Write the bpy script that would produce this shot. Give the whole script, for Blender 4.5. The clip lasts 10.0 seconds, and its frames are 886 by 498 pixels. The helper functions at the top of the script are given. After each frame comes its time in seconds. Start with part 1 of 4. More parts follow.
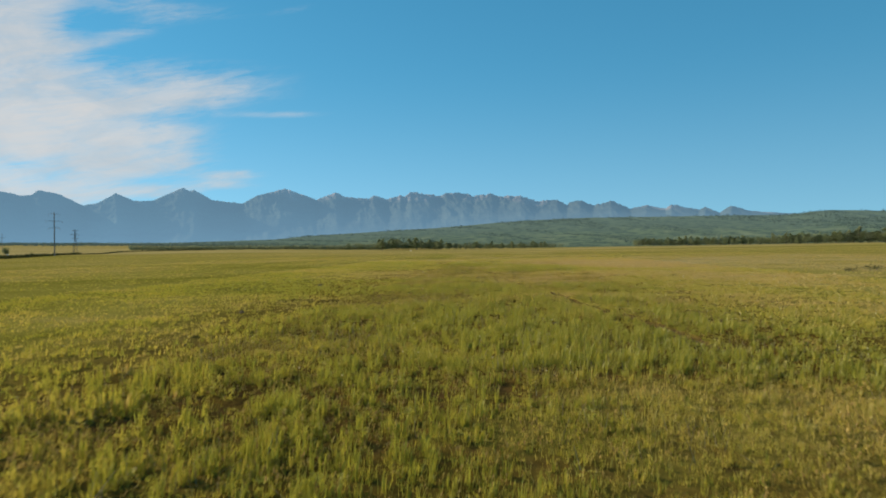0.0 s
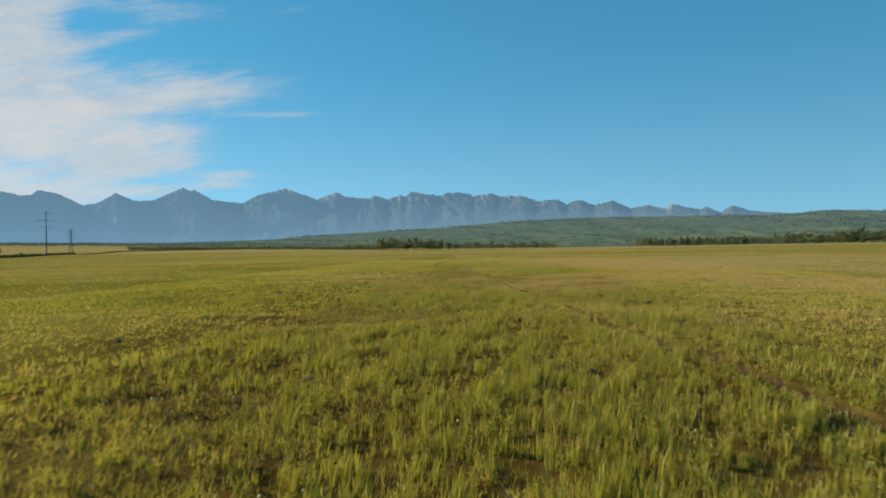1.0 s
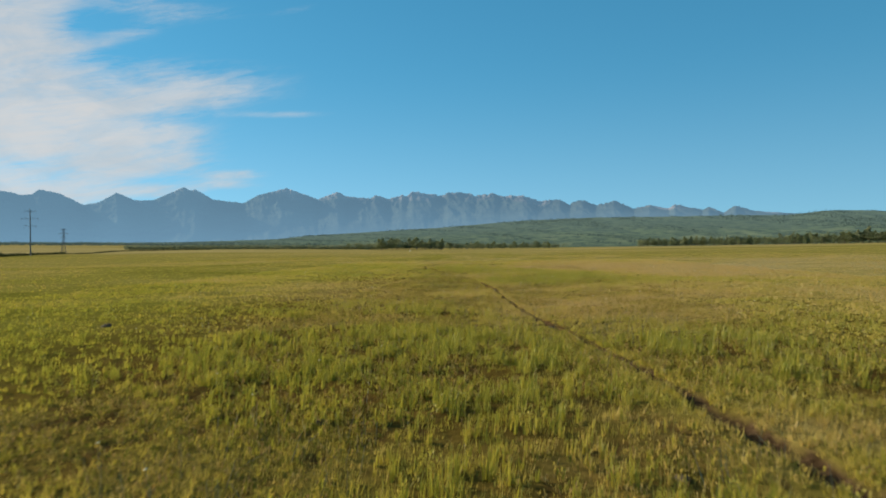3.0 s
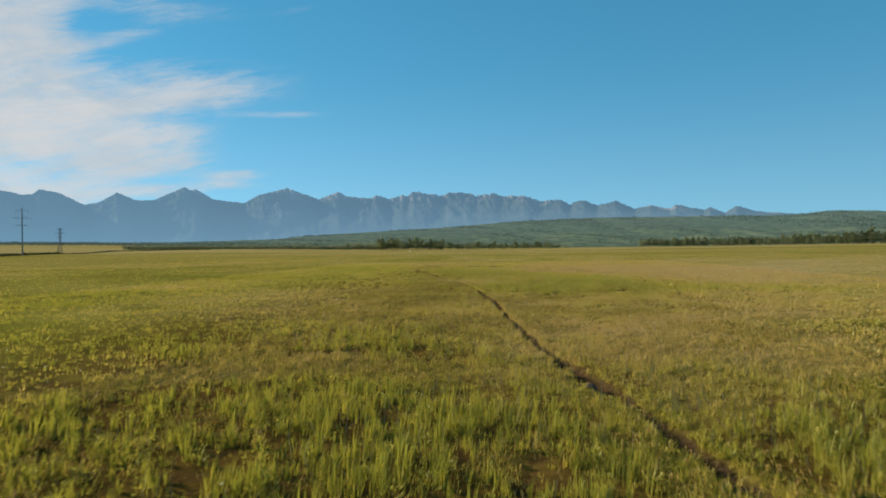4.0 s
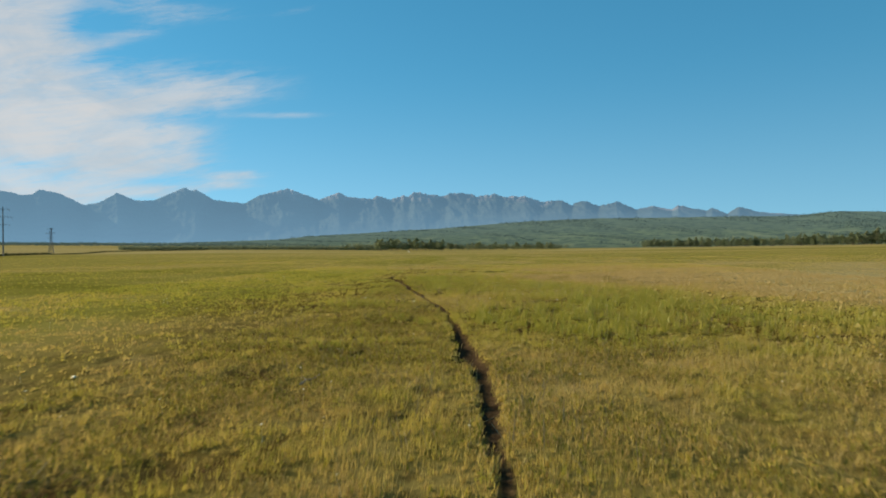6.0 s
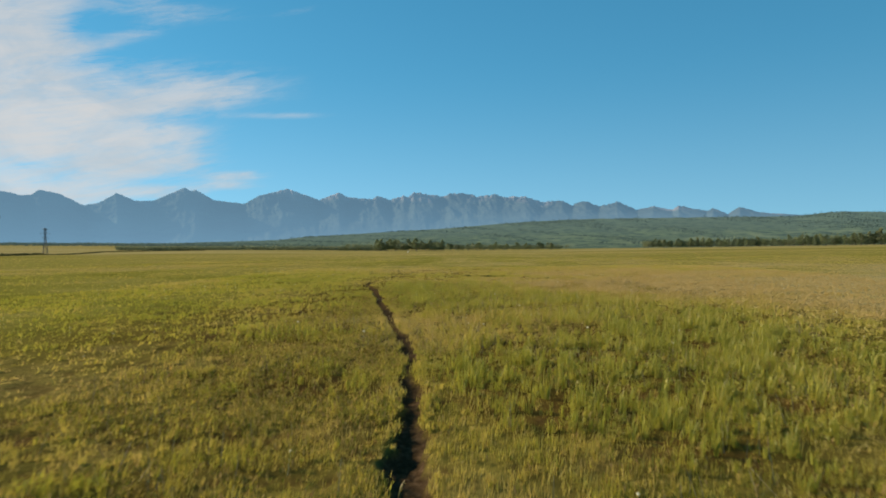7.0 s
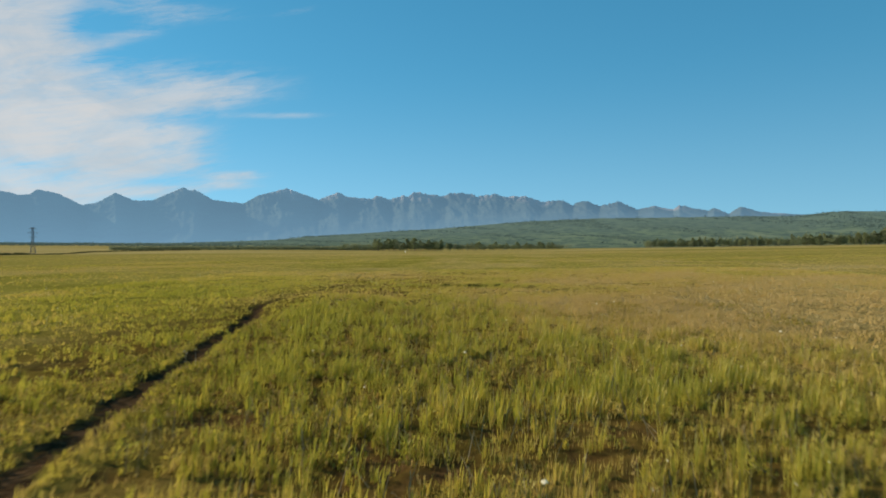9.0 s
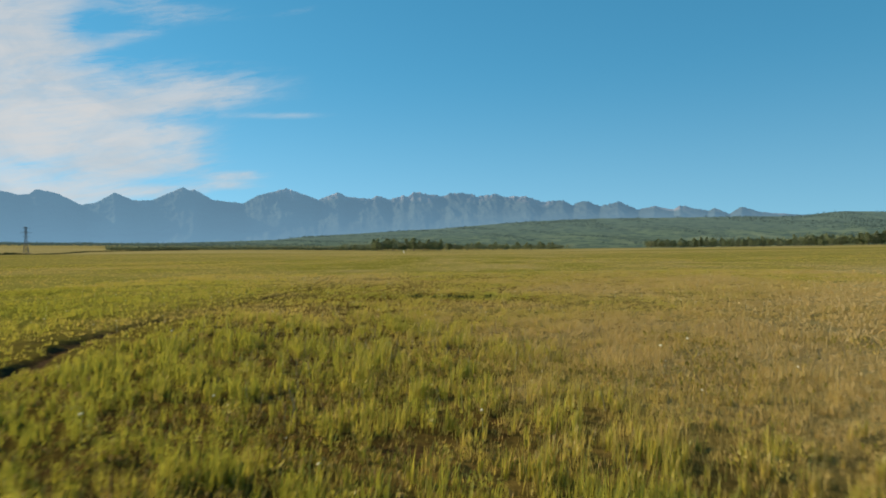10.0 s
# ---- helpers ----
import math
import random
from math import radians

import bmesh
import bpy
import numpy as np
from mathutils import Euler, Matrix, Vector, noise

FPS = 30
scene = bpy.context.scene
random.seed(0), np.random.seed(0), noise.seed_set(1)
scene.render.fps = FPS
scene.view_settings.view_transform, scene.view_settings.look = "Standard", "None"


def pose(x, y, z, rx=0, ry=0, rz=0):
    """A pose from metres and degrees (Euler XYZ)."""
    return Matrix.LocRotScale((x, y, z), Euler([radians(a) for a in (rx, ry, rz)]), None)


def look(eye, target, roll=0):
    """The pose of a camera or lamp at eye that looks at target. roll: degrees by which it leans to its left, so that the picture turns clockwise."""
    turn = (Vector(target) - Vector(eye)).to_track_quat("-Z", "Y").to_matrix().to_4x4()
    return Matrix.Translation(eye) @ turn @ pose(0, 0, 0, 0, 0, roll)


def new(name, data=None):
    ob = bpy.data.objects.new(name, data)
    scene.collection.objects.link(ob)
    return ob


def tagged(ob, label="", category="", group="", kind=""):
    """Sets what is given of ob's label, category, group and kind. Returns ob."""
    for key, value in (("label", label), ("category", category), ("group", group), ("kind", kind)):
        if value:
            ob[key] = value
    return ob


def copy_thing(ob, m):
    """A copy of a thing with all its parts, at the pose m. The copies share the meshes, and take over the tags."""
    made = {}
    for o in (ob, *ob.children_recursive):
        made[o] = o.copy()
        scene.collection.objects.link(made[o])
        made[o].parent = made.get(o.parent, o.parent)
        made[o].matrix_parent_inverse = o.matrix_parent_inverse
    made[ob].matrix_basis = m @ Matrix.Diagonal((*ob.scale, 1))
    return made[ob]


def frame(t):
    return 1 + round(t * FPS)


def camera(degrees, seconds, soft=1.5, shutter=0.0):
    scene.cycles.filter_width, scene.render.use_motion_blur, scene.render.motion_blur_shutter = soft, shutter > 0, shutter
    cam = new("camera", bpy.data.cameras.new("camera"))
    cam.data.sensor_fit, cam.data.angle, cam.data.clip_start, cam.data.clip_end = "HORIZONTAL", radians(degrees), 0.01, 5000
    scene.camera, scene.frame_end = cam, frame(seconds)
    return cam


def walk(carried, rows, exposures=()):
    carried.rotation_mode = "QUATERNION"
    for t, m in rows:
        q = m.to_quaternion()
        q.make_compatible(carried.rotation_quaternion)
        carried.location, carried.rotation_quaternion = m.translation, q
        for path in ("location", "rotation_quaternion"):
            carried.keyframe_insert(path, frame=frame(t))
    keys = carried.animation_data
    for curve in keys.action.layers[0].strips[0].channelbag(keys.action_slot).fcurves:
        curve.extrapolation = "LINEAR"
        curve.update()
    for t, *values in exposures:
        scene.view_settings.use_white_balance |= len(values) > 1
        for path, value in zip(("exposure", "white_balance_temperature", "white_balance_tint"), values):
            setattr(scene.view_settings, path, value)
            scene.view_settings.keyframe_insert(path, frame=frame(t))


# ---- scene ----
# ---- camera ----
PATH = [
    (0.0, 0.000, 0.000, 2.500, 0.006, -0.051, 0.735),
    (0.5, 0.408, 3.733, 2.478, 0.027, -0.057, 0.742),
    (1.0, 0.780, 7.632, 2.455, 0.057, -0.061, 0.738),
    (1.5, 1.142, 11.436, 2.402, 0.094, -0.062, 0.727),
    (2.0, 1.450, 15.181, 2.364, 0.134, -0.061, 0.711),
    (2.5, 1.748, 18.958, 2.346, 0.176, -0.058, 0.691),
    (4.0, 2.730, 29.972, 2.391, 0.296, -0.040, 0.631),
    (4.5, 3.027, 33.297, 2.365, 0.330, -0.031, 0.615),
    (5.0, 3.410, 36.948, 2.313, 0.359, -0.012, 0.601),
    (6.5, 4.660, 49.253, 2.351, 0.418, 0.050, 0.579),
    (7.0, 5.056, 53.488, 2.330, 0.428, 0.066, 0.577),
    (7.5, 5.466, 57.512, 2.281, 0.435, 0.074, 0.577),
    (8.0, 5.919, 61.874, 2.194, 0.439, 0.074, 0.578),
    (8.5, 6.417, 66.128, 2.114, 0.441, 0.070, 0.578),
    (9.0, 6.891, 70.009, 2.104, 0.444, 0.055, 0.576),
    (9.5, 7.393, 74.465, 2.013, 0.449, 0.062, 0.569),
    (10.0, 8.027, 78.797, 1.994, 0.458, 0.068, 0.556),
]
cam = camera(74.0, 10.0, soft=1.8, shutter=0.18)
walk(cam, [(t, pose(x, y, z, 90 + p, r, w)) for t, x, y, z, w, p, r in PATH])

# ---- light ----
SUN_AZ, SUN_EL = radians(-70.0), radians(23.0)      # from straight ahead (+y) towards +x; the sun stands to the left
scene.view_settings.exposure = 0.60

sun_way = Vector((math.sin(SUN_AZ) * math.cos(SUN_EL), math.cos(SUN_AZ) * math.cos(SUN_EL), math.sin(SUN_EL)))
sun_data = bpy.data.lights.new("sun", "SUN")
sun_data.energy, sun_data.angle, sun_data.color = 5.0, radians(0.53), (1.0, 0.87, 0.68)
sun = new("sun", sun_data)
sun.matrix_world = look(sun_way * 300, (0, 0, 0))


class Nodes:
    """Short hand for a node tree."""

    def __init__(self, tree):
        self.tree = tree
        tree.nodes.clear()

    def add(self, kind, **values):
        n = self.tree.nodes.new(kind)
        for key, value in values.items():
            setattr(n, key, value)
        return n

    def put(self, socket, value):
        if isinstance(value, bpy.types.NodeSocket):
            self.tree.links.new(value, socket)
        elif value is not None:
            socket.default_value = value

    def math(self, op, a, b=None, c=None, clamp=False):
        n = self.add("ShaderNodeMath", operation=op, use_clamp=clamp)
        for s, v in zip(n.inputs, (a, b, c)):
            self.put(s, v)
        return n.outputs[0]

    def span(self, v, lo, hi, to_lo=0.0, to_hi=1.0, smooth=True):
        n = self.add("ShaderNodeMapRange", interpolation_type="SMOOTHSTEP" if smooth else "LINEAR")
        for k, x in zip(range(5), (v, lo, hi, to_lo, to_hi)):
            self.put(n.inputs[k], x)
        return n.outputs[0]

    def mix(self, f, a, b):
        n = self.add("ShaderNodeMix", data_type="RGBA")
        self.put(n.inputs[0], f)
        self.put(n.inputs[6], a)
        self.put(n.inputs[7], b)
        return n.outputs[2]

    def noise(self, vector, scale, detail=4.0, rough=0.55, distortion=0.0):
        n = self.add("ShaderNodeTexNoise")
        self.put(n.inputs["Vector"], vector)
        for key, v in (("Scale", scale), ("Detail", detail), ("Roughness", rough), ("Distortion", distortion)):
            n.inputs[key].default_value = v
        return n.outputs["Fac"]

    def ramp(self, f, stops):
        n = self.add("ShaderNodeValToRGB")
        e = n.color_ramp.elements
        while len(e) < len(stops):
            e.new(0.5)
        for el, (p, c) in zip(e, stops):
            el.position, el.color = p, (*c, 1)
        self.put(n.inputs[0], f)
        return n.outputs[0]

    def shader(self, kind, **values):
        n = self.add(kind)
        for key, v in values.items():
            self.put(n.inputs[key.replace("_", " ")], v)
        return n.outputs[0]

    def blend(self, f, a, b):
        n = self.add("ShaderNodeMixShader")
        for s, v in zip(n.inputs, (f, a, b)):
            self.put(s, v)
        return n.outputs[0]


def rgb(r, g, b):
    return (r, g, b, 1.0)


# sky with high thin cloud to the left of the view
world = bpy.data.worlds.new("sky")
scene.world = world
world.use_nodes = True
k = Nodes(world.node_tree)
sky = k.add("ShaderNodeTexSky", sky_type="NISHITA", sun_disc=False, sun_elevation=SUN_EL, sun_rotation=SUN_AZ % (2 * math.pi),
            altitude=700.0, air_density=1.0, dust_density=0.15, ozone_density=2.6)
way = k.add("ShaderNodeTexCoord").outputs["Generated"]
xyz = k.add("ShaderNodeSeparateXYZ")
k.put(xyz.inputs[0], way)
# clear dry air: the pale band at the horizon is narrow, so the sky is read a little higher up
lifted = k.add("ShaderNodeCombineXYZ")
k.put(lifted.inputs[0], k.math("MULTIPLY", xyz.outputs[0], 0.5))
k.put(lifted.inputs[1], xyz.outputs[1])
k.put(lifted.inputs[2], k.math("ADD", k.math("MULTIPLY", k.math("MAXIMUM", xyz.outputs[2], 0.0), 0.70), 0.14))
k.put(sky.inputs[0], lifted.outputs[0])
flat = k.math("SQRT", k.math("ADD", k.math("MULTIPLY", xyz.outputs[0], xyz.outputs[0]), k.math("MULTIPLY", xyz.outputs[1], xyz.outputs[1])))
az = k.math("MULTIPLY", k.math("ARCTAN2", xyz.outputs[0], xyz.outputs[1]), 180 / math.pi)
el = k.math("MULTIPLY", k.math("ARCTAN2", xyz.outputs[2], flat), 180 / math.pi)
# streaks rise slightly to the right
tilt = radians(13)
sa = k.math("ADD", k.math("MULTIPLY", az, math.cos(tilt)), k.math("MULTIPLY", el, math.sin(tilt)))
sb = k.math("SUBTRACT", k.math("MULTIPLY", el, math.cos(tilt)), k.math("MULTIPLY", az, math.sin(tilt)))
streak = k.add("ShaderNodeCombineXYZ")
k.put(streak.inputs[0], k.math("MULTIPLY", sa, 0.055))
k.put(streak.inputs[1], k.math("MULTIPLY", sb, 0.27))
streak.inputs[2].default_value = 3.7
billow = k.add("ShaderNodeCombineXYZ")
k.put(billow.inputs[0], k.math("MULTIPLY", sa, 0.12))
k.put(billow.inputs[1], k.math("MULTIPLY", sb, 0.22))
billow.inputs[2].default_value = 8.1
fibre = k.add("ShaderNodeCombineXYZ")
k.put(fibre.inputs[0], k.math("MULTIPLY", sa, 0.22))
k.put(fibre.inputs[1], k.math("MULTIPLY", sb, 1.15))
fibre.inputs[2].default_value = 1.3
hair = k.add("ShaderNodeCombineXYZ")
k.put(hair.inputs[0], k.math("MULTIPLY", sa, 0.42))
k.put(hair.inputs[1], k.math("MULTIPLY", sb, 2.6))
hair.inputs[2].default_value = 5.9
n_hair = k.noise(hair.outputs[0], 1.0, 6, 0.66, 1.1)
n_fibre = k.noise(fibre.outputs[0], 1.0, 6, 0.62, 0.7)
n_streak = k.noise(streak.outputs[0], 1.0, 7, 0.58, 0.6)
n_billow = k.noise(billow.outputs[0], 1.0, 6, 0.6, 0.9)
n_mass = k.math("ADD", k.math("ADD", k.math("MULTIPLY", n_streak, 0.36), k.math("MULTIPLY", n_hair, 0.20)), k.math("ADD", k.math("MULTIPLY", n_billow, 0.16), k.math("MULTIPLY", n_fibre, 0.28)))


def bank(a0, e0, wa, we, slope, strength):
    """One soft mass of cloud at an azimuth and height, in degrees; it rises by slope to the right."""
    da = k.math("SUBTRACT", az, a0)
    de = k.math("SUBTRACT", k.math("SUBTRACT", el, e0), k.math("MULTIPLY", da, slope))
    q = k.math("ADD", k.math("POWER", k.math("ABSOLUTE", k.math("DIVIDE", da, wa)), 2.6), k.math("POWER", k.math("ABSOLUTE", k.math("DIVIDE", de, we)), 2.2))
    return k.math("MULTIPLY", k.math("EXPONENT", k.math("MULTIPLY", q, -1.0)), strength)


cover_sum = None
for args in ((-52.0, 11.0, 14.0, 8.0, 0.0, 0.9), (-36.0, 16.5, 3.6, 4.8, 0.0, 0.95), (-35.5, 10.6, 6.0, 3.2, 0.0, 0.85), (-29.5, 17.6, 4.6, 0.8, 0.42, 0.34), (-29.0, 20.8, 6.0, 1.2, 0.1, 0.26),
             (-24.5, 15.0, 9.4, 1.7, 0.03, 0.42), (-29.0, 12.3, 8.4, 1.4, 0.17, 0.72), (-29.5, 9.4, 7.0, 1.3, 0.13, 0.95), (-28.2, 7.3, 6.0, 1.0, 0.14, 0.95), (-36.0, 4.9, 5.5, 1.1, -0.05, 0.95), (-27.5, 5.3, 4.5, 0.7, 0.0, 0.7),
             (-20.0, 7.0, 3.0, 0.45, 0.04, 0.5), (-20.6, 6.0, 3.2, 0.55, 0.0, 0.45), (-15.6, 12.55, 5.2, 0.30, 0.05, 0.26), (-14.3, 21.6, 2.4, 0.3, 0.25, 0.16), (-24.0, 20.4, 6.0, 0.8, 0.1, 0.22)):
    lobe = bank(*args)
    cover_sum = lobe if cover_sum is None else k.math("ADD", cover_sum, lobe)
cover_sum = k.math("MINIMUM", cover_sum, 1.25)
torn = k.math("ADD", cover_sum, k.math("MULTIPLY", k.math("SUBTRACT", n_mass, 0.5), 3.8))
dense = k.math("MULTIPLY", k.span(torn, 0.0, 1.7, smooth=False), k.span(cover_sum, 0.02, 0.55))
dense = k.math("MULTIPLY", dense, k.span(n_fibre, 0.25, 0.65, 0.75, 1.1))
dense = k.math("SUBTRACT", 1.0, k.math("EXPONENT", k.math("MULTIPLY", dense, -2.4)))
glow_tone = k.mix(k.span(n_billow, 0.35, 0.65), rgb(3.75, 3.95, 4.1), rgb(4.6, 4.5, 4.4))
blue = k.add("ShaderNodeHueSaturation")
blue.inputs["Hue"].default_value = 0.474
k.put(blue.inputs["Saturation"], k.span(el, 1.0, 18.0, 1.15, 1.27))
k.put(blue.inputs["Color"], sky.outputs[0])
back = k.add("ShaderNodeBackground")
k.put(back.inputs["Color"], k.mix(dense, blue.outputs[0], glow_tone))
back.inputs["Strength"].default_value = 0.0975
out = k.add("ShaderNodeOutputWorld")
k.put(out.inputs[0], back.outputs[0])


# ---- ground shape ----
class Lattice:
    """Smooth value noise on arrays."""

    def __init__(self, seed):
        self.table = np.random.RandomState(seed).rand(256, 256)

    def one(self, x, y):
        xi, yi = np.floor(x).astype(int), np.floor(y).astype(int)
        fx, fy = x - xi, y - yi
        fx, fy = fx * fx * (3 - 2 * fx), fy * fy * (3 - 2 * fy)
        g = lambda a, b: self.table[(xi + a) % 256, (yi + b) % 256]
        return (g(0, 0) * (1 - fx) + g(1, 0) * fx) * (1 - fy) + (g(0, 1) * (1 - fx) + g(1, 1) * fx) * fy

    def many(self, x, y, octaves=4, gain=0.5):
        total, amp, norm = 0.0, 1.0, 0.0
        for o in range(octaves):
            total = total + amp * self.one(x * 2 ** o + 17.3 * o, y * 2 ** o + 9.1 * o)
            norm += amp
            amp *= gain
        return total / norm


rough_noise, patch_noise, fine_noise, ridge_noise = Lattice(1), Lattice(2), Lattice(3), Lattice(4)

# the cattle trail: x for each y, with the depth of its worn bed
TRAIL_Y = (0, 10, 18.4, 21, 23, 26.7, 29.5, 31.7, 39.4, 42.2, 45.5, 50, 55.0, 57.7, 60.5, 64.6, 66.7, 69.3, 72.6, 75.3, 78, 81.9, 89.4, 91.6, 93.6, 96.4, 99, 101, 105.4, 109.6, 120, 140, 170)
TRAIL_X = (7.4, 6.95, 6.6, 6.52, 6.2, 5.95, 5.95, 5.9, 5.5, 5.2, 4.9, 4.80, 4.88, 4.80, 4.58, 4.3, 4.2, 3.8, 3.1, 2.85, 2.3, 1.7, 0.5, -0.2, -0.5, -0.35, -0.3, 0.1, 0.5, 0.65, -0.6, -1.8, -3.5)


WORN_Y = (12, 18, 20, 21.5, 24, 26.5, 28.5, 30.5, 32, 37.5, 39.6, 40.3, 42, 42.8, 44.8, 45.4, 46.1, 50, 53.5, 55.7, 57.3, 59, 62, 63.6, 64.6, 66.2, 67.0, 68.6, 70, 72.5, 74, 76, 79, 81, 84, 86, 91, 93, 98, 102, 112, 118, 122, 165)
WORN = (0, 1.0, 1.2, 1.2, 0.9, 0.9, 1.2, 1.0, 0.6, 0.65, 0.45, 1.0, 1.05, 0.38, 0.42, 0.95, 0.36, 0.32, 0.7, 0.6, 1.1, 1.05, 0.7, 0.85, 0.35, 0.35, 0.85, 0.8, 0.42, 0.45, 0.65, 0.8, 1.1, 0.85, 0.8, 1.0, 1.2, 1.0, 0.55, 0.35, 0.25, 0.7, 0.3, 0)


def trail_bed(x, y):
    """How far a place lies in the worn bed of the trail, 0 to 1."""
    tx = np.interp(y, TRAIL_Y, TRAIL_X) + 0.22 * (fine_noise.many(y * 0.9, y * 0 + 3.3, 3) - 0.5)
    worn = np.interp(y, WORN_Y, WORN) * (0.25 + 1.5 * fine_noise.many(y * 1.1, y * 0 + 7.7, 3))
    half = (0.075 + 0.165 * worn) * (1 + 0.22 * np.clip((y - 68) / 6, 0, 1)) * (0.35 + 1.3 * fine_noise.many(y * 3.1 + 31 * (x > tx), y * 0 + 12.1, 3))
    d = np.abs(x - tx)
    return np.clip(1.7 * (1 - (d / half) ** 2), 0, 1) * np.clip(worn, 0, 1)


def clumping(x, y):
    """How the growth gathers into clumps, 0 to 1."""
    return 0.4 * fine_noise.many(x * 1.1 + 40, y * 1.1 + 11, 2) + 0.6 * fine_noise.many(x * 3.4 + 17, y * 3.4 + 29, 2)


# worn dips with dark soil: (x, y, half width, half depth)
DIPS = ((-1.3, 18.3, 0.5, 0.3), (1.05, 18.0, 0.4, 0.25), (3.2, 19.4, 0.45, 0.3), (3.75, 18.7, 0.35, 0.3), (-4.3, 27.4, 0.8, 1.3), (-5.1, 29.4, 0.9, 0.5), (2.4, 39.5, 0.35, 0.3), (1.8, 39.7, 0.3, 0.25), (1.7, 45.1, 0.5, 0.35),
        (-0.45, 45.5, 0.5, 0.35), (1.9, 47.2, 0.35, 0.25), (0.6, 56.2, 0.7, 0.7), (2.1, 11.8, 0.35, 0.3), (3.0, 11.1, 0.5, 0.35), (0.9, 10.6, 0.4, 0.3), (-0.1, 10.2, 0.5, 0.3), (6.2, 75.9, 0.35, 0.3), (6.9, 75.6, 0.4, 0.25), (-0.5, 43.6, 0.7, 0.45), (-1.5, 44.9, 0.7, 0.4), (0.3, 50.6, 0.5, 0.35), (-0.4, 60.8, 0.6, 0.4), (5.2, 84.9, 0.4, 0.3), (7.6, 84.6, 0.4, 0.25), (3.9, 77.3, 0.5, 0.35))


def hollow(x, y):
    """Bare hollows between the clumps, 0 to 1; more of them on the grazed side of the trail."""
    grazed = np.clip((0.1 * y - x) / 4, -1, 1)
    low = 0.5 * clumping(x, y) + 0.5 * fine_noise.many(x * 5.6 + 71, y * 4.2 + 13, 2)
    bare = 0.7 * np.clip((0.385 + 0.04 * grazed - low) / 0.06, 0, 1) * (np.abs(x - 0.1 * y) < 11) * (y > 0) * (y < 112)
    ragged = 0.9 * (fine_noise.many(x * 3.1 + 7, y * 3.1 + 5, 3) - 0.5)
    for cx, cy, rx, ry in DIPS:
        bare = np.maximum(bare, np.clip(1.6 * (1 - ((x - cx) / rx) ** 2 - ((y - cy) / ry) ** 2 + ragged), 0, 1))
    return bare


def lushness(dry, tall):
    """Where the grass stands tall, green and dense, 0 to 1."""
    return np.clip((tall - 0.40) * 3.2 - (dry - 0.40) * 1.6, 0, 1)


def height(x, y):
    """The lie of the land."""
    x, y = np.asarray(x, float), np.asarray(y, float)
    left = np.minimum(np.maximum(-x, 0), 1400)
    right = np.minimum(np.maximum(x, 0), 1500)
    ahead = np.clip(y - 150, 0, 1750)
    z = 1.05e-5 * left ** 2 + 3.2e-6 * right ** 2 + 4.5e-6 * ahead ** 2 * (0.5 - 0.5 * np.tanh(x / 300))
    z = z - 2.4 * np.exp(-((y - 930) / 330) ** 2) * np.exp(-((x + 40) / 200) ** 4)
    z = z - 2.4 * np.exp(-((x + 424) / 130) ** 2 - ((y - 677) / 140) ** 2)
    near = np.clip(1 - (np.abs(y - 60) - 100) / 200, 0, 1) * np.clip(1 - (np.abs(x) - 60) / 150, 0, 1)
    z = z + near * (0.14 * (rough_noise.many(x * 0.35, y * 0.35, 3) - 0.5) + 0.06 * (fine_noise.many(x * 1.7, y * 1.7, 2) - 0.5))
    return z - (0.125 - 0.045 * np.clip((y - 60) / 8, 0, 1) + 0.04 * np.clip((y - 84) / 6, 0, 1)) * trail_bed(x, y) - 0.04 * hollow(x, y)


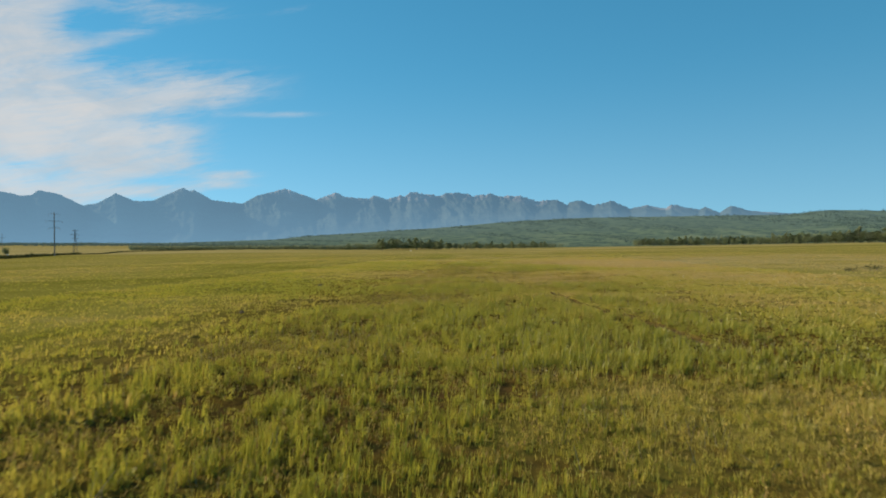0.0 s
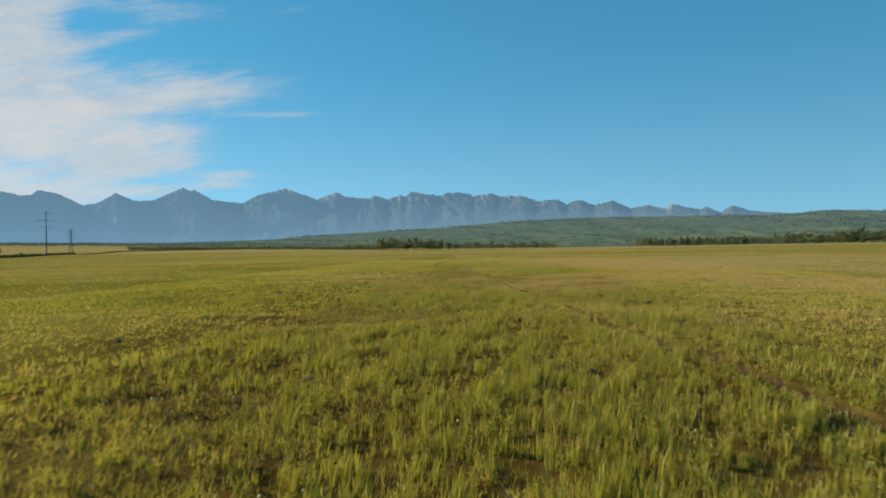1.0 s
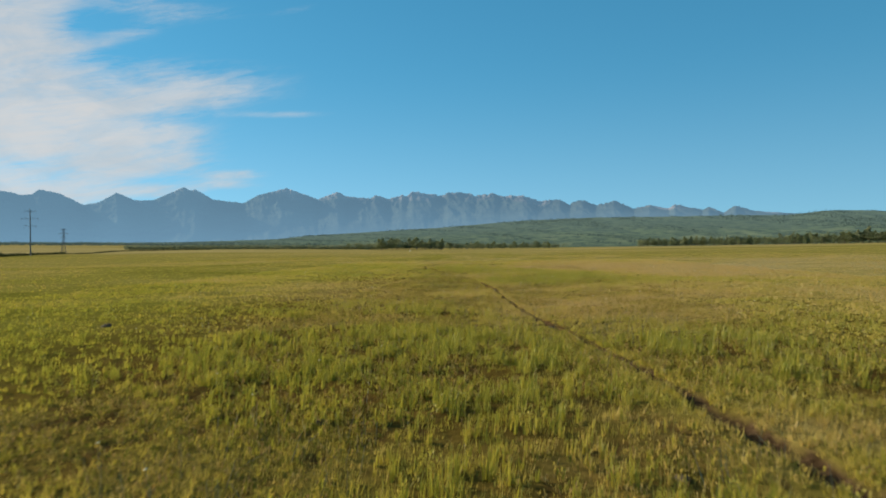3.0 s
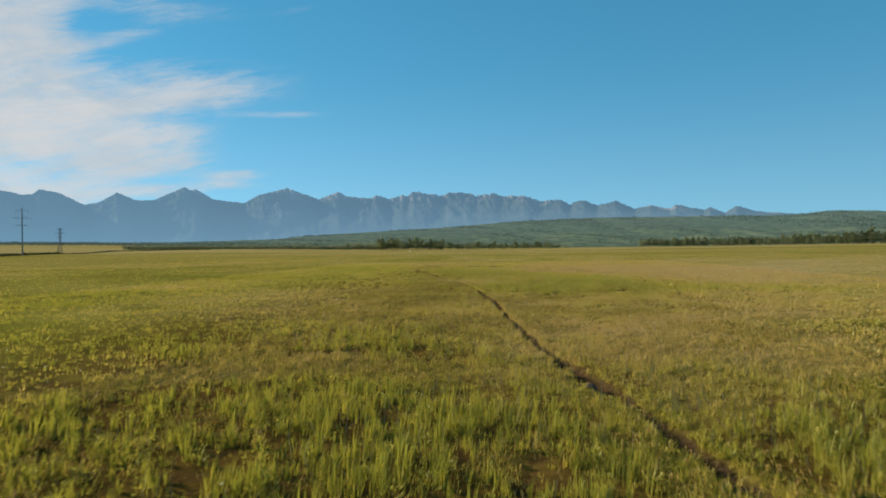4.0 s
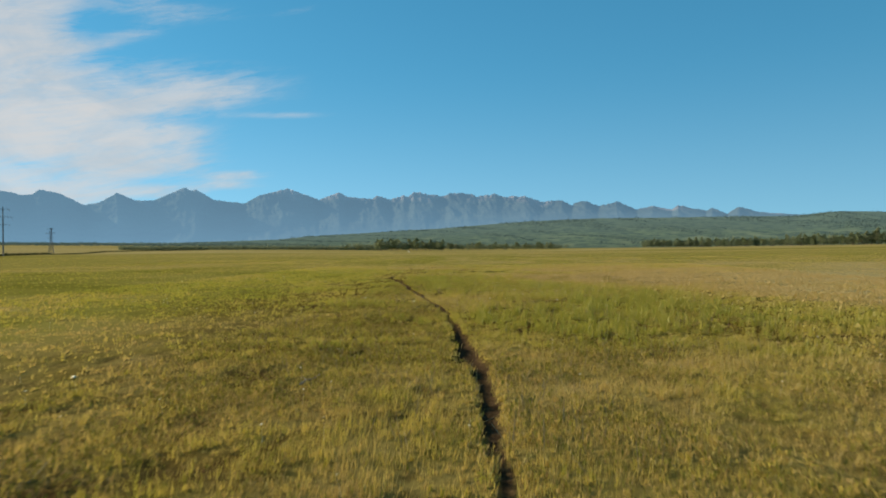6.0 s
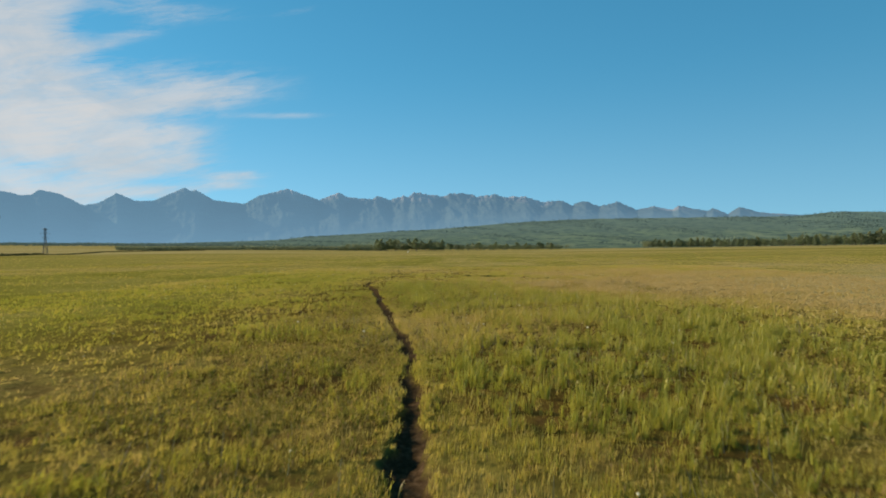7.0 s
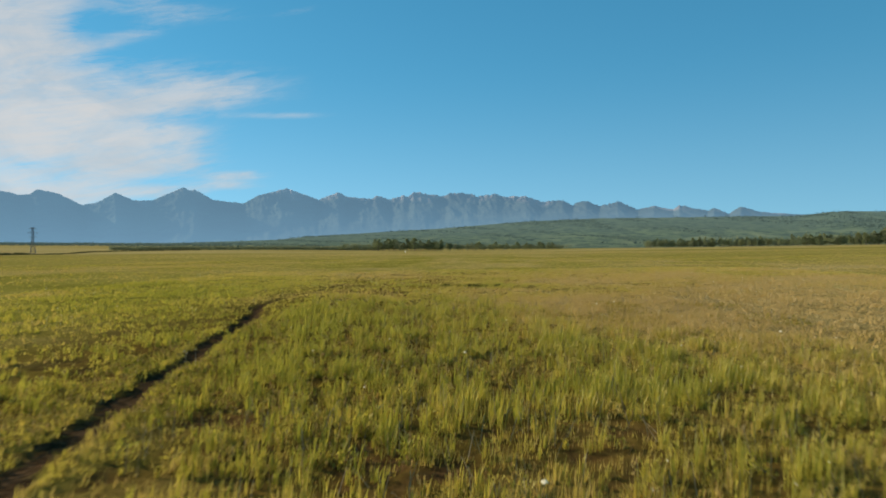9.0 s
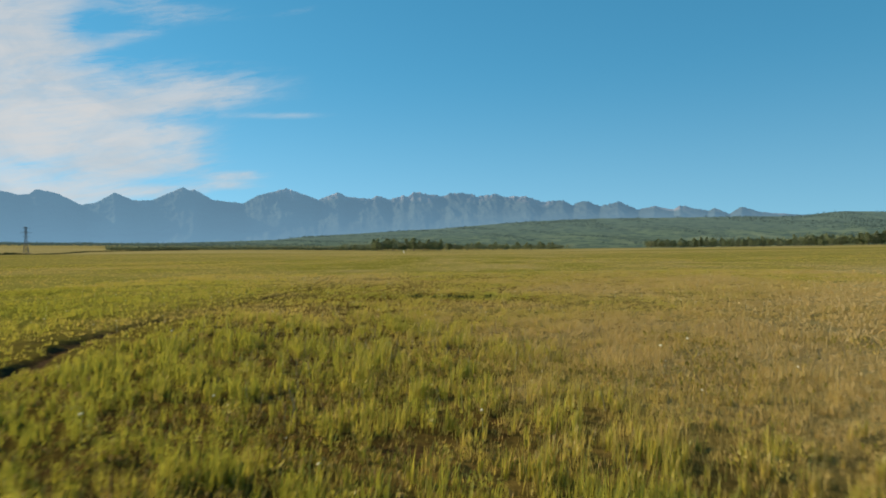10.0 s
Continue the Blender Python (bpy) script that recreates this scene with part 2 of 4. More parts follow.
# growth: (x, y, half width, half depth, dryness change, height change)
PATCHES = ((0.2, 39.3, 2.6, 0.9, -0.5, 0.45), (2.8, 61.5, 1.6, 2.0, 0.3, -0.15), (1.2, 59.0, 1.4, 0.8, -0.5, 0.35), (0.0, 17.0, 48.0, 17.0, -0.20, 0.06), (0.0, 15.0, 14.0, 11.0, -0.06, 0.08), (-15.0, 47.0, 11.0, 11.0, -0.24, 0.05), (-14.0, 80.0, 10.0, 13.0, -0.2, 0.05), (0.0, 11.6, 10.0, 1.7, -0.25, 0.32), (11.5, 74.0, 5.0, 6.0, -0.3, 0.2), (-1.0, 8.5, 3.0, 3.0, -0.25, 0.2), (4.0, 8.0, 3.5, 3.5, 0.35, -0.2), (3.5, 17.5, 6.0, 3.5, -0.35, 0.3), (-4.5, 9.0, 2.5, 3.0, 0.15, 0.0), (1.0, 21.0, 4.5, 3.5, -0.35, 0.35),
           (-5.0, 17.0, 3.0, 3.0, 0.10, -0.15), (4.6, 22.5, 2.0, 5.0, 0.1, 0.0), (1.5, 33.5, 12.0, 2.6, -0.3, 0.25), (-3.0, 29.0, 3.0, 2.0, 0.10, -0.15), (1.5, 25.2, 2.6, 1.3, -0.22, 0.25), (5.0, 26.5, 2.6, 1.8, -0.15, 0.2),
           (-2.0, 37.0, 8.0, 2.0, -0.25, 0.25), (9.0, 37.0, 4.0, 1.6, -0.2, 0.15), (2.3, 44.0, 2.4, 1.5, -0.38, 0.40), (2.2, 47.3, 0.9, 0.6, -0.4, 0.35), (6.3, 45.3, 0.9, 0.7, -0.3, 0.3), (-1.5, 41.0, 3.0, 1.6, 0.3, -0.2), (9.5, 46.5, 5.5, 7.0, 0.26, -0.2), (-6.0, 54.0, 9.0, 7.0, 0.04, -0.15),
           (14.0, 63.5, 9.5, 3.6, -0.42, 0.4), (8.5, 57.0, 4.0, 2.4, 0.38, -0.15), (1.0, 57.0, 3.0, 3.5, 0.06, -0.15), (-3.0, 65.0, 5.5, 5.0, 0.12, -0.15), (31.0, 87.0, 20.0, 14.0, 0.40, -0.05), (9.5, 68.0, 5.0, 4.5, -0.3, 0.35),
           (6.0, 79.0, 6.0, 4.0, -0.28, 0.2), (17.0, 90.5, 5.0, 5.0, 0.45, 0.05), (4.0, 86.5, 4.5, 4.5, -0.3, 0.15), (6.5, 86.5, 5.0, 3.5, -0.30, 0.30), (15.0, 86.0, 3.0, 3.0, 0.2, -0.1), (2.0, 79.0, 5.0, 6.0, -0.2, 0.1), (7.0, 92.0, 4.0, 4.0, -0.2, 0.1), (8.0, 84.5, 5.0, 5.5, -0.3, 0.1), (1.0, 47.0, 7.0, 9.0, 0.15, -0.05), (-6.0, 92.0, 7.0, 9.0, -0.2, 0.2), (8.0, 103.5, 4.0, 1.4, -0.5, 0.3),
           (40.0, 66.0, 18.0, 10.0, 0.38, -0.05), (60.0, 110.0, 45.0, 28.0, 0.4, 0.0), (-30.0, 60.0, 18.0, 22.0, -0.22, 0.05), (-20.0, 110.0, 26.0, 16.0, -0.20, 0.1), (-22.0, 30.0, 12.0, 16.0, -0.16, 0.0))


def growth(x, y):
    """Dryness and height of the grass, each 0 to 1."""
    wx, wy = x + 3.0 * (patch_noise.many(x * 0.21, y * 0.21, 3) - 0.5), y + 3.0 * (patch_noise.many(x * 0.21 + 50, y * 0.21 + 20, 3) - 0.5)
    dry = 0.44 + 0.85 * (patch_noise.many(x * 0.13, y * 0.13, 4) - 0.5) + 0.35 * (patch_noise.many(x * 0.9 + 7, y * 0.9, 2) - 0.5)
    tall = 0.42 + 0.7 * (patch_noise.many(x * 0.3 + 31, y * 0.3, 3) - 0.5)
    for cx, cy, rx, ry, dd, dt in PATCHES:
        g = np.exp(-((wx - cx) / rx) ** 2 * 0.9 - ((wy - cy) / ry) ** 2 * 0.9)
        dry, tall = dry + 0.75 * dd * g, tall + dt * g
    # grazed short along the trail
    near_trail = np.exp(-((x - np.interp(y, TRAIL_Y, TRAIL_X)) / (0.7 + 0.012 * np.clip(y - 50, 0, 80))) ** 2) * (y > 12) * (y < 160)
    tall, dry = tall - 0.45 * near_trail, dry + 0.03 * near_trail
    far = np.clip((np.hypot(x, y - 40) - 140) / 200, 0, 1)
    stripes = patch_noise.many(x * 0.004 + 3, y * 0.016, 3)
    dry = dry * (1 - far) + far * (0.47 + 0.9 * (stripes - 0.5) + np.clip((y - 520) / 700, 0, 0.22) + 0.18 * np.clip((-x - 230) / 150, 0, 1))
    return np.clip(dry, 0, 1), np.clip(tall, 0, 1)


# ---- materials ----
def material(name):
    m = bpy.data.materials.new(name)
    m.use_nodes = True
    return m, Nodes(m.node_tree)


def finish(n, shader):
    o = n.add("ShaderNodeOutputMaterial")
    n.put(o.inputs[0], shader)


def attribute(n, name):
    return n.add("ShaderNodeAttribute", attribute_name=name).outputs["Fac"]


def place(n):
    return n.add("ShaderNodeTexCoord").outputs["Object"]


GRASS_STOPS = ((0.0, (0.284, 0.268, 0.030)), (0.25, (0.396, 0.328, 0.041)), (0.5, (0.440, 0.324, 0.074)), (0.75, (0.436, 0.298, 0.088)), (1.0, (0.440, 0.310, 0.108)))


def grass_material():
    m, n = material("grass_blades")
    dry = attribute(n, "dry")
    where = place(n)
    tone = n.math("ADD", dry, n.math("MULTIPLY", n.math("SUBTRACT", n.noise(where, 2.3, 3), 0.5), 0.3))
    col = n.ramp(tone, GRASS_STOPS)
    val = n.add("ShaderNodeHueSaturation")
    n.put(val.inputs["Value"], n.span(n.add("ShaderNodeNewGeometry").outputs["Random Per Island"], 0, 1, 0.88, 1.12, smooth=False))
    n.put(val.inputs["Color"], col)
    c = val.outputs[0]
    leaf = n.blend(0.48, n.shader("ShaderNodeBsdfDiffuse", Color=c), n.shader("ShaderNodeBsdfTranslucent", Color=c))
    finish(n, n.blend(0.03, leaf, n.shader("ShaderNodeBsdfGlossy", Color=rgb(0.8, 0.8, 0.7), Roughness=0.5)))
    return m


def ground_material():
    m, n = material("meadow_ground")
    where = place(n)
    dry = attribute(n, "dry")
    n1, n2 = n.noise(where, 0.9, 5), n.noise(where, 11.0, 6, 0.7)
    stretch = n.add("ShaderNodeMapping")
    stretch.inputs["Scale"].default_value = (0.02, 0.09, 1)
    n.put(stretch.inputs[0], where)
    n4 = n.noise(stretch.outputs[0], 1.0, 5, 0.6)
    tone = n.math("ADD", dry, n.math("MULTIPLY", n.math("SUBTRACT", n1, 0.5), 0.35))
    thatch = n.ramp(n.math("ADD", n.math("MULTIPLY", n1, 0.35), n.math("MULTIPLY", n2, 0.65)), ((0.32, (0.034, 0.018, 0.005)), (0.5, (0.074, 0.040, 0.010)), (0.72, (0.150, 0.084, 0.022))))
    litter = n.ramp(n2, ((0.32, (0.060, 0.039, 0.010)), (0.5, (0.122, 0.080, 0.020)), (0.68, (0.205, 0.136, 0.036))))
    thatch = n.mix(n.span(tone, 0.30, 0.62), thatch, litter)
    tone = n.math("ADD", tone, n.math("MULTIPLY", n.math("SUBTRACT", n4, 0.5), 0.5))
    turf = n.ramp(tone, ((0.0, (0.138, 0.130, 0.018)), (0.35, (0.216, 0.190, 0.036)), (0.6, (0.288, 0.228, 0.066)), (0.9, (0.340, 0.268, 0.110))))
    grain = n.add("ShaderNodeHueSaturation")
    n.put(grain.inputs["Value"], n.span(n2, 0.3, 0.7, 0.76, 1.14))
    n.put(grain.inputs["Color"], turf)
    soil = n.ramp(n2, ((0.3, (0.022, 0.013, 0.006)), (0.5, (0.050, 0.031, 0.015)), (0.7, (0.105, 0.066, 0.034))))
    col = n.mix(attribute(n, "soil"), n.mix(attribute(n, "open"), thatch, grain.outputs[0]), soil)
    b = n.add("ShaderNodeBump")
    b.inputs["Strength"].default_value, b.inputs["Distance"].default_value = 0.6, 0.04
    n.put(b.inputs["Height"], n2)
    d = n.add("ShaderNodeBsdfDiffuse")
    n.put(d.inputs["Color"], col)
    n.put(d.inputs["Normal"], b.outputs[0])
    finish(n, d.outputs[0])
    return m


def plain(name, lo, hi, scale, rough=0.8, metal=0.0, bump=0.3):
    """A surface between two colours, with grain at two scales."""
    m, n = material(name)
    where = place(n)
    f = n.math("ADD", n.math("MULTIPLY", n.noise(where, scale, 5), 0.6), n.math("MULTIPLY", n.noise(where, scale * 9, 4), 0.4))
    s = n.add("ShaderNodeBsdfPrincipled")
    n.put(s.inputs["Base Color"], n.ramp(f, ((0.35, lo), (0.65, hi))))
    s.inputs["Roughness"].default_value, s.inputs["Metallic"].default_value = rough, metal
    b = n.add("ShaderNodeBump")
    b.inputs["Strength"].default_value, b.inputs["Distance"].default_value = bump, 0.02
    n.put(b.inputs["Height"], f)
    n.put(s.inputs["Normal"], b.outputs[0])
    finish(n, s.outputs[0])
    return m


def leaf_material(name, lo, hi, haze_glow=0.0):
    m, n = material(name)
    r = n.add("ShaderNodeNewGeometry").outputs["Random Per Island"]
    o = n.add("ShaderNodeObjectInfo").outputs["Random"]
    c = n.mix(n.math("ADD", n.math("MULTIPLY", r, 0.6), n.math("MULTIPLY", o, 0.4)), rgb(*lo), rgb(*hi))
    leaf = n.blend(0.45, n.shader("ShaderNodeBsdfDiffuse", Color=c), n.shader("ShaderNodeBsdfTranslucent", Color=c))
    # Far foliage gets distance haze as a faint blue-green emission.
    if haze_glow:
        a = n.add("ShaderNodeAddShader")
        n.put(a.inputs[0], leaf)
        n.put(a.inputs[1], n.shader("ShaderNodeEmission", Color=rgb(0.36, 0.53, 0.50), Strength=haze_glow))
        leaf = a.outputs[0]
    finish(n, leaf)
    return m


def distance_material(name, low, high, patch, patch_scale, split, glow, strength, stretch=(0.5, 0.28, 1.5)):
    """The far backdrop: two covers split by height above sea, with haze painted on as sky-coloured emission."""
    m, n = material(name)
    where = place(n)
    cover = attribute(n, "cover")
    bands = n.add("ShaderNodeMapping")
    bands.inputs["Scale"].default_value = stretch
    bands.inputs["Rotation"].default_value = (0, 0, radians(14))
    n.put(bands.inputs[0], where)
    f = n.noise(bands.outputs[0], patch_scale, 6, 0.66)
    g = n.noise(bands.outputs[0], patch_scale * 2.6, 7, 0.72)
    top = n.mix(n.span(g, 0.3, 0.7), rgb(*high[0]), rgb(*high[1]))
    base = n.mix(n.span(g, 0.35, 0.65), rgb(*low[0]), rgb(*low[1]))
    base = n.mix(n.span(f, 0.52, 0.62), base, rgb(*patch))
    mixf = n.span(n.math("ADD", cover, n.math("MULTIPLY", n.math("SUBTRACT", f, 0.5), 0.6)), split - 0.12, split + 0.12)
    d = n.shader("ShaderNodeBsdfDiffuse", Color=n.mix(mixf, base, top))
    # Haze: tinted emission added on top of the lit surface.
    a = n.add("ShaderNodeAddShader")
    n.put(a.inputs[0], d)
    n.put(a.inputs[1], n.shader("ShaderNodeEmission", Color=rgb(*glow), Strength=n.math("MULTIPLY", attribute(n, "haze_glow"), strength)))
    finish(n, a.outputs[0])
    return m


M_GRASS = grass_material()
M_GROUND = ground_material()
# Both carry painted haze, set by an emission colour and strength.
M_MOUNTAIN = distance_material("mountain_rock_forest_haze", ((0.030, 0.038, 0.032), (0.046, 0.055, 0.044)), ((0.060, 0.054, 0.052), (0.185, 0.150, 0.136)), (0.048, 0.058, 0.045), 0.004, 0.74, (0.31, 0.585, 0.84), 0.234)
M_HILL = distance_material("hill_forest_scrub_haze", ((0.018, 0.030, 0.018), (0.082, 0.104, 0.044)), ((0.018, 0.030, 0.020), (0.070, 0.088, 0.044)), (0.108, 0.122, 0.054), 0.012, 0.6, (0.35, 0.53, 0.53), 0.096, (0.65, 0.45, 1.0))
M_SEDGE = leaf_material("rank_sedge", (0.028, 0.036, 0.014), (0.07, 0.072, 0.03))
M_BARK = plain("bark", (0.06, 0.045, 0.035), (0.16, 0.13, 0.10), 3.0)
M_LEAF = leaf_material("larch_foliage", (0.098, 0.120, 0.054), (0.235, 0.255, 0.118))
M_LEAF_PALE = leaf_material("birch_foliage", (0.125, 0.150, 0.072), (0.30, 0.312, 0.165))
M_WOOD_FAR = leaf_material("far_forest_foliage", (0.115, 0.14, 0.08), (0.21, 0.225, 0.13))
# The last value is the strength of this foliage's painted haze.
M_WOOD_HILL = leaf_material("hill_foliage_and_haze", (0.016, 0.028, 0.018), (0.040, 0.055, 0.032), 0.072)
M_CONCRETE = plain("weathered_concrete", (0.09, 0.085, 0.08), (0.17, 0.16, 0.15), 1.2)
M_STEEL = plain("galvanised_steel", (0.08, 0.08, 0.08), (0.16, 0.16, 0.16), 2.0, 0.55, 0.6)
M_GLASS_INSULATOR = plain("insulator_glaze", (0.10, 0.06, 0.04), (0.2, 0.12, 0.08), 4.0, 0.3)
M_WHITE = plain("white_paint", (0.62, 0.62, 0.6), (0.8, 0.8, 0.78), 2.0, 0.5)
M_STONE = plain("grey_brown_stone", (0.14, 0.11, 0.09), (0.34, 0.29, 0.24), 5.0, 0.9, 0.0, 0.6)
M_SOIL = plain("crumbled_soil", (0.03, 0.021, 0.014), (0.10, 0.07, 0.045), 12.0, 0.95, 0.0, 0.8)
M_DRYWOOD = plain("weathered_wood", (0.20, 0.15, 0.10), (0.36, 0.28, 0.19), 14.0, 0.85)
M_STRAW = plain("bleached_straw", (0.26, 0.18, 0.08), (0.44, 0.33, 0.17), 9.0, 0.8)


def herb_material():
    m, n = material("weed_leaves")
    r = n.add("ShaderNodeNewGeometry").outputs["Random Per Island"]
    where = place(n)
    f = n.math("ADD", n.math("MULTIPLY", r, 0.5), n.math("MULTIPLY", n.noise(where, 1.3, 3), 0.5))
    c = n.ramp(f, ((0.28, (0.14, 0.14, 0.022)), (0.42, (0.30, 0.245, 0.042)), (0.55, (0.37, 0.268, 0.060)), (0.68, (0.33, 0.215, 0.080)), (0.8, (0.45, 0.345, 0.105))))
    finish(n, n.blend(0.25, n.shader("ShaderNodeBsdfDiffuse", Color=c), n.shader("ShaderNodeBsdfTranslucent", Color=c)))
    return m


M_HERB = herb_material()
M_PETAL = plain("cream_petals", (0.60, 0.52, 0.30), (0.76, 0.68, 0.46), 30.0, 0.7)


# ---- building helpers ----
def mesh_from(name, verts, faces, mat, smooth=False, attributes=None):
    """A mesh from arrays; faces: an array of rows of 3 or 4 corners, or several such arrays."""
    me = bpy.data.meshes.new(name)
    faces = faces if isinstance(faces, (list, tuple)) else [faces]
    verts = np.asarray(verts, np.float32)
    me.vertices.add(len(verts))
    me.vertices.foreach_set("co", verts.ravel())
    loops = np.concatenate([f.ravel() for f in faces]).astype(np.int32)
    sizes = np.concatenate([np.full(len(f), f.shape[1]) for f in faces])
    me.loops.add(len(loops))
    me.loops.foreach_set("vertex_index", loops)
    me.polygons.add(len(sizes))
    me.polygons.foreach_set("loop_start", np.concatenate([[0], np.cumsum(sizes)[:-1]]).astype(np.int32))
    me.polygons.foreach_set("use_smooth", np.full(len(sizes), smooth))
    for key, values in (attributes or {}).items():
        me.attributes.new(key, "FLOAT", "POINT").data.foreach_set("value", np.asarray(values, np.float32).ravel())
    me.materials.append(mat)
    me.update(calc_edges=True)
    return me


def grid_faces(rows, cols):
    i = np.arange(rows * cols).reshape(rows, cols)
    return np.stack([i[:-1, :-1], i[:-1, 1:], i[1:, 1:], i[1:, :-1]], -1).reshape(-1, 4)


def part(name, bm, mat, parent, label=""):
    me = bpy.data.meshes.new(name)
    bm.to_mesh(me)
    bm.free()
    me.materials.append(mat)
    ob = new(name, me)
    ob.parent = parent
    return tagged(ob, label)


def beam(bm, a, b, r0, r1, sides=6):
    """A tapered bar from a to b."""
    a, b = Vector(a), Vector(b)
    m = Matrix.Translation((a + b) / 2) @ (b - a).to_track_quat("Z", "Y").to_matrix().to_4x4()
    bmesh.ops.create_cone(bm, cap_ends=True, segments=sides, radius1=r0, radius2=r1, depth=(b - a).length, matrix=m)


def h1(x, y):
    return float(height(np.array([x]), np.array([y]))[0])


# ---- large structure ----
def spread(lo, hi, step, reach, growth_rate):
    core = np.arange(lo, hi + step / 2, step)
    out, s, v = [], step, hi
    while v < reach[1]:
        s *= growth_rate
        v += s
        out.append(v)
    back, s, v = [], step, lo
    while v > reach[0]:
        s *= growth_rate
        v -= s
        back.append(v)
    return np.array(back[::-1] + list(core) + out)


def build_ground():
    xs = spread(-9.4, 5.6, 0.085, (-4700, 4700), 1.2)
    ys = spread(4.0, 118.0, 0.24, (-4700, 4700), 1.15)
    X, Y = np.meshgrid(xs, ys)
    X = X + 0.1 * np.clip(Y, 0, 118)
    x, y = X.ravel(), Y.ravel()
    dry, tall = growth(x, y)
    bed = trail_bed(x, y)
    gap = hollow(x, y) * (1 - 0.75 * np.clip((dry - 0.36) / 0.25, 0, 1) * (1 - 0.8 * np.clip((0.1 * y - x) / 3, 0, 1)))
    bare = np.clip((fine_noise.many(x * 0.55 + 90, y * 0.55, 3) - 0.76) * 9, 0, 1) * np.clip(1 - np.abs(y - 60) / 110, 0, 1)
    crumb = fine_noise.many(x * 5.0 + 3, y * 5.0 + 8, 2)
    soil = np.clip(np.maximum((bed - 0.08) * 3.5 * (0.5 + crumb), np.maximum(bare * 0.7, 0.55 * gap)), 0, 1)
    fringe = 9 * (patch_noise.many(x * 0.11 + 5, y * 0.11 + 27, 4) - 0.5)
    sown = np.clip((np.hypot(np.maximum(np.abs(x - 0.1 * y) - 6, 0), np.maximum(np.abs(y - 62) - 54, 0)) + 0.5 * fringe) / 12, 0, 0.85)
    worn_thin = np.clip((fine_noise.many(x * 0.9 + 33, y * 0.9 + 21, 3) - 0.53) * 6, 0, 1)
    sown = np.maximum(sown, (0.50 - 0.24 * worn_thin) * (1 - gap) * (1 - 0.65 * lushness(dry, tall)) * (1 - 0.2 * np.clip((0.1 * y - x - 1) / 4, 0, 1)))
    me = mesh_from("ground", np.stack([x, y, height(x, y)], -1), grid_faces(len(ys), len(xs)), M_GROUND, True, {"dry": dry, "soil": soil, "open": sown})
    return tagged(new("ground", me), "wide flat meadow with patchy green and dry turf and a worn cattle trail", "ground", kind="structure")


MID = (3.4, 37.0, 2.4)
# crest lines as (azimuth, height angle) in degrees
CREST = ((-41.9, 4.79), (-37.0, 4.92), (-35.9, 4.62), (-35.2, 4.76), (-34.8, 5.11), (-33.5, 4.90), (-31.7, 3.99), (-30.6, 4.25), (-29.3, 5.10), (-27.9, 4.47), (-26.5, 4.51), (-24.0, 5.76), (-23.5, 5.48), (-23.1, 5.59), (-21.6, 4.71), (-19.0, 4.40), (-17.7, 5.17), (-15.1, 5.86), (-12.2, 4.83), (-10.4, 5.58), (-9.5, 5.10), (-7.3, 4.94), (-6.7, 5.27), (-5.4, 4.85), (-4.2, 5.26), (-3.7, 5.14), (-3.1, 5.60), (-0.2, 5.11), (0.3, 5.43), (2.3, 5.37), (3.0, 5.06), (4.8, 5.33), (5.4, 5.02), (7.6, 5.07), (9.0, 4.50), (11.0, 4.61), (12.0, 4.09), (13.2, 4.49), (14.4, 3.92), (16.1, 4.28), (17.9, 3.49), (19.2, 3.86), (20.9, 3.44), (21.4, 3.78), (23.7, 3.18), (24.2, 3.49), (25.4, 2.86), (26.3, 3.47), (27.9, 2.91), (30.7, 2.61), (42.0, 1.76))
HILLS = ((-41.9, 0.94), (-37.0, 0.88), (-24.9, 0.81), (-16.3, 1.05), (-13.3, 1.35), (-7.3, 1.68), (0.0, 2.06), (4.2, 2.38), (8.1, 2.62), (14.4, 2.76), (20.7, 2.68), (26.4, 2.6), (30.7, 2.5), (32.3, 2.68), (33.8, 2.74), (37.0, 2.54), (42.0, 2.21))


def ridge_lines(x, y, octaves=5):
    total, amp = 0.0, 1.0
    for o in range(octaves):
        v = 1 - np.abs(2 * ridge_noise.one(x * 2 ** o + 13 * o, y * 2 ** o + 5 * o) - 1)
        total, amp = total + amp * v * v, amp * 0.5
    return total / 1.94


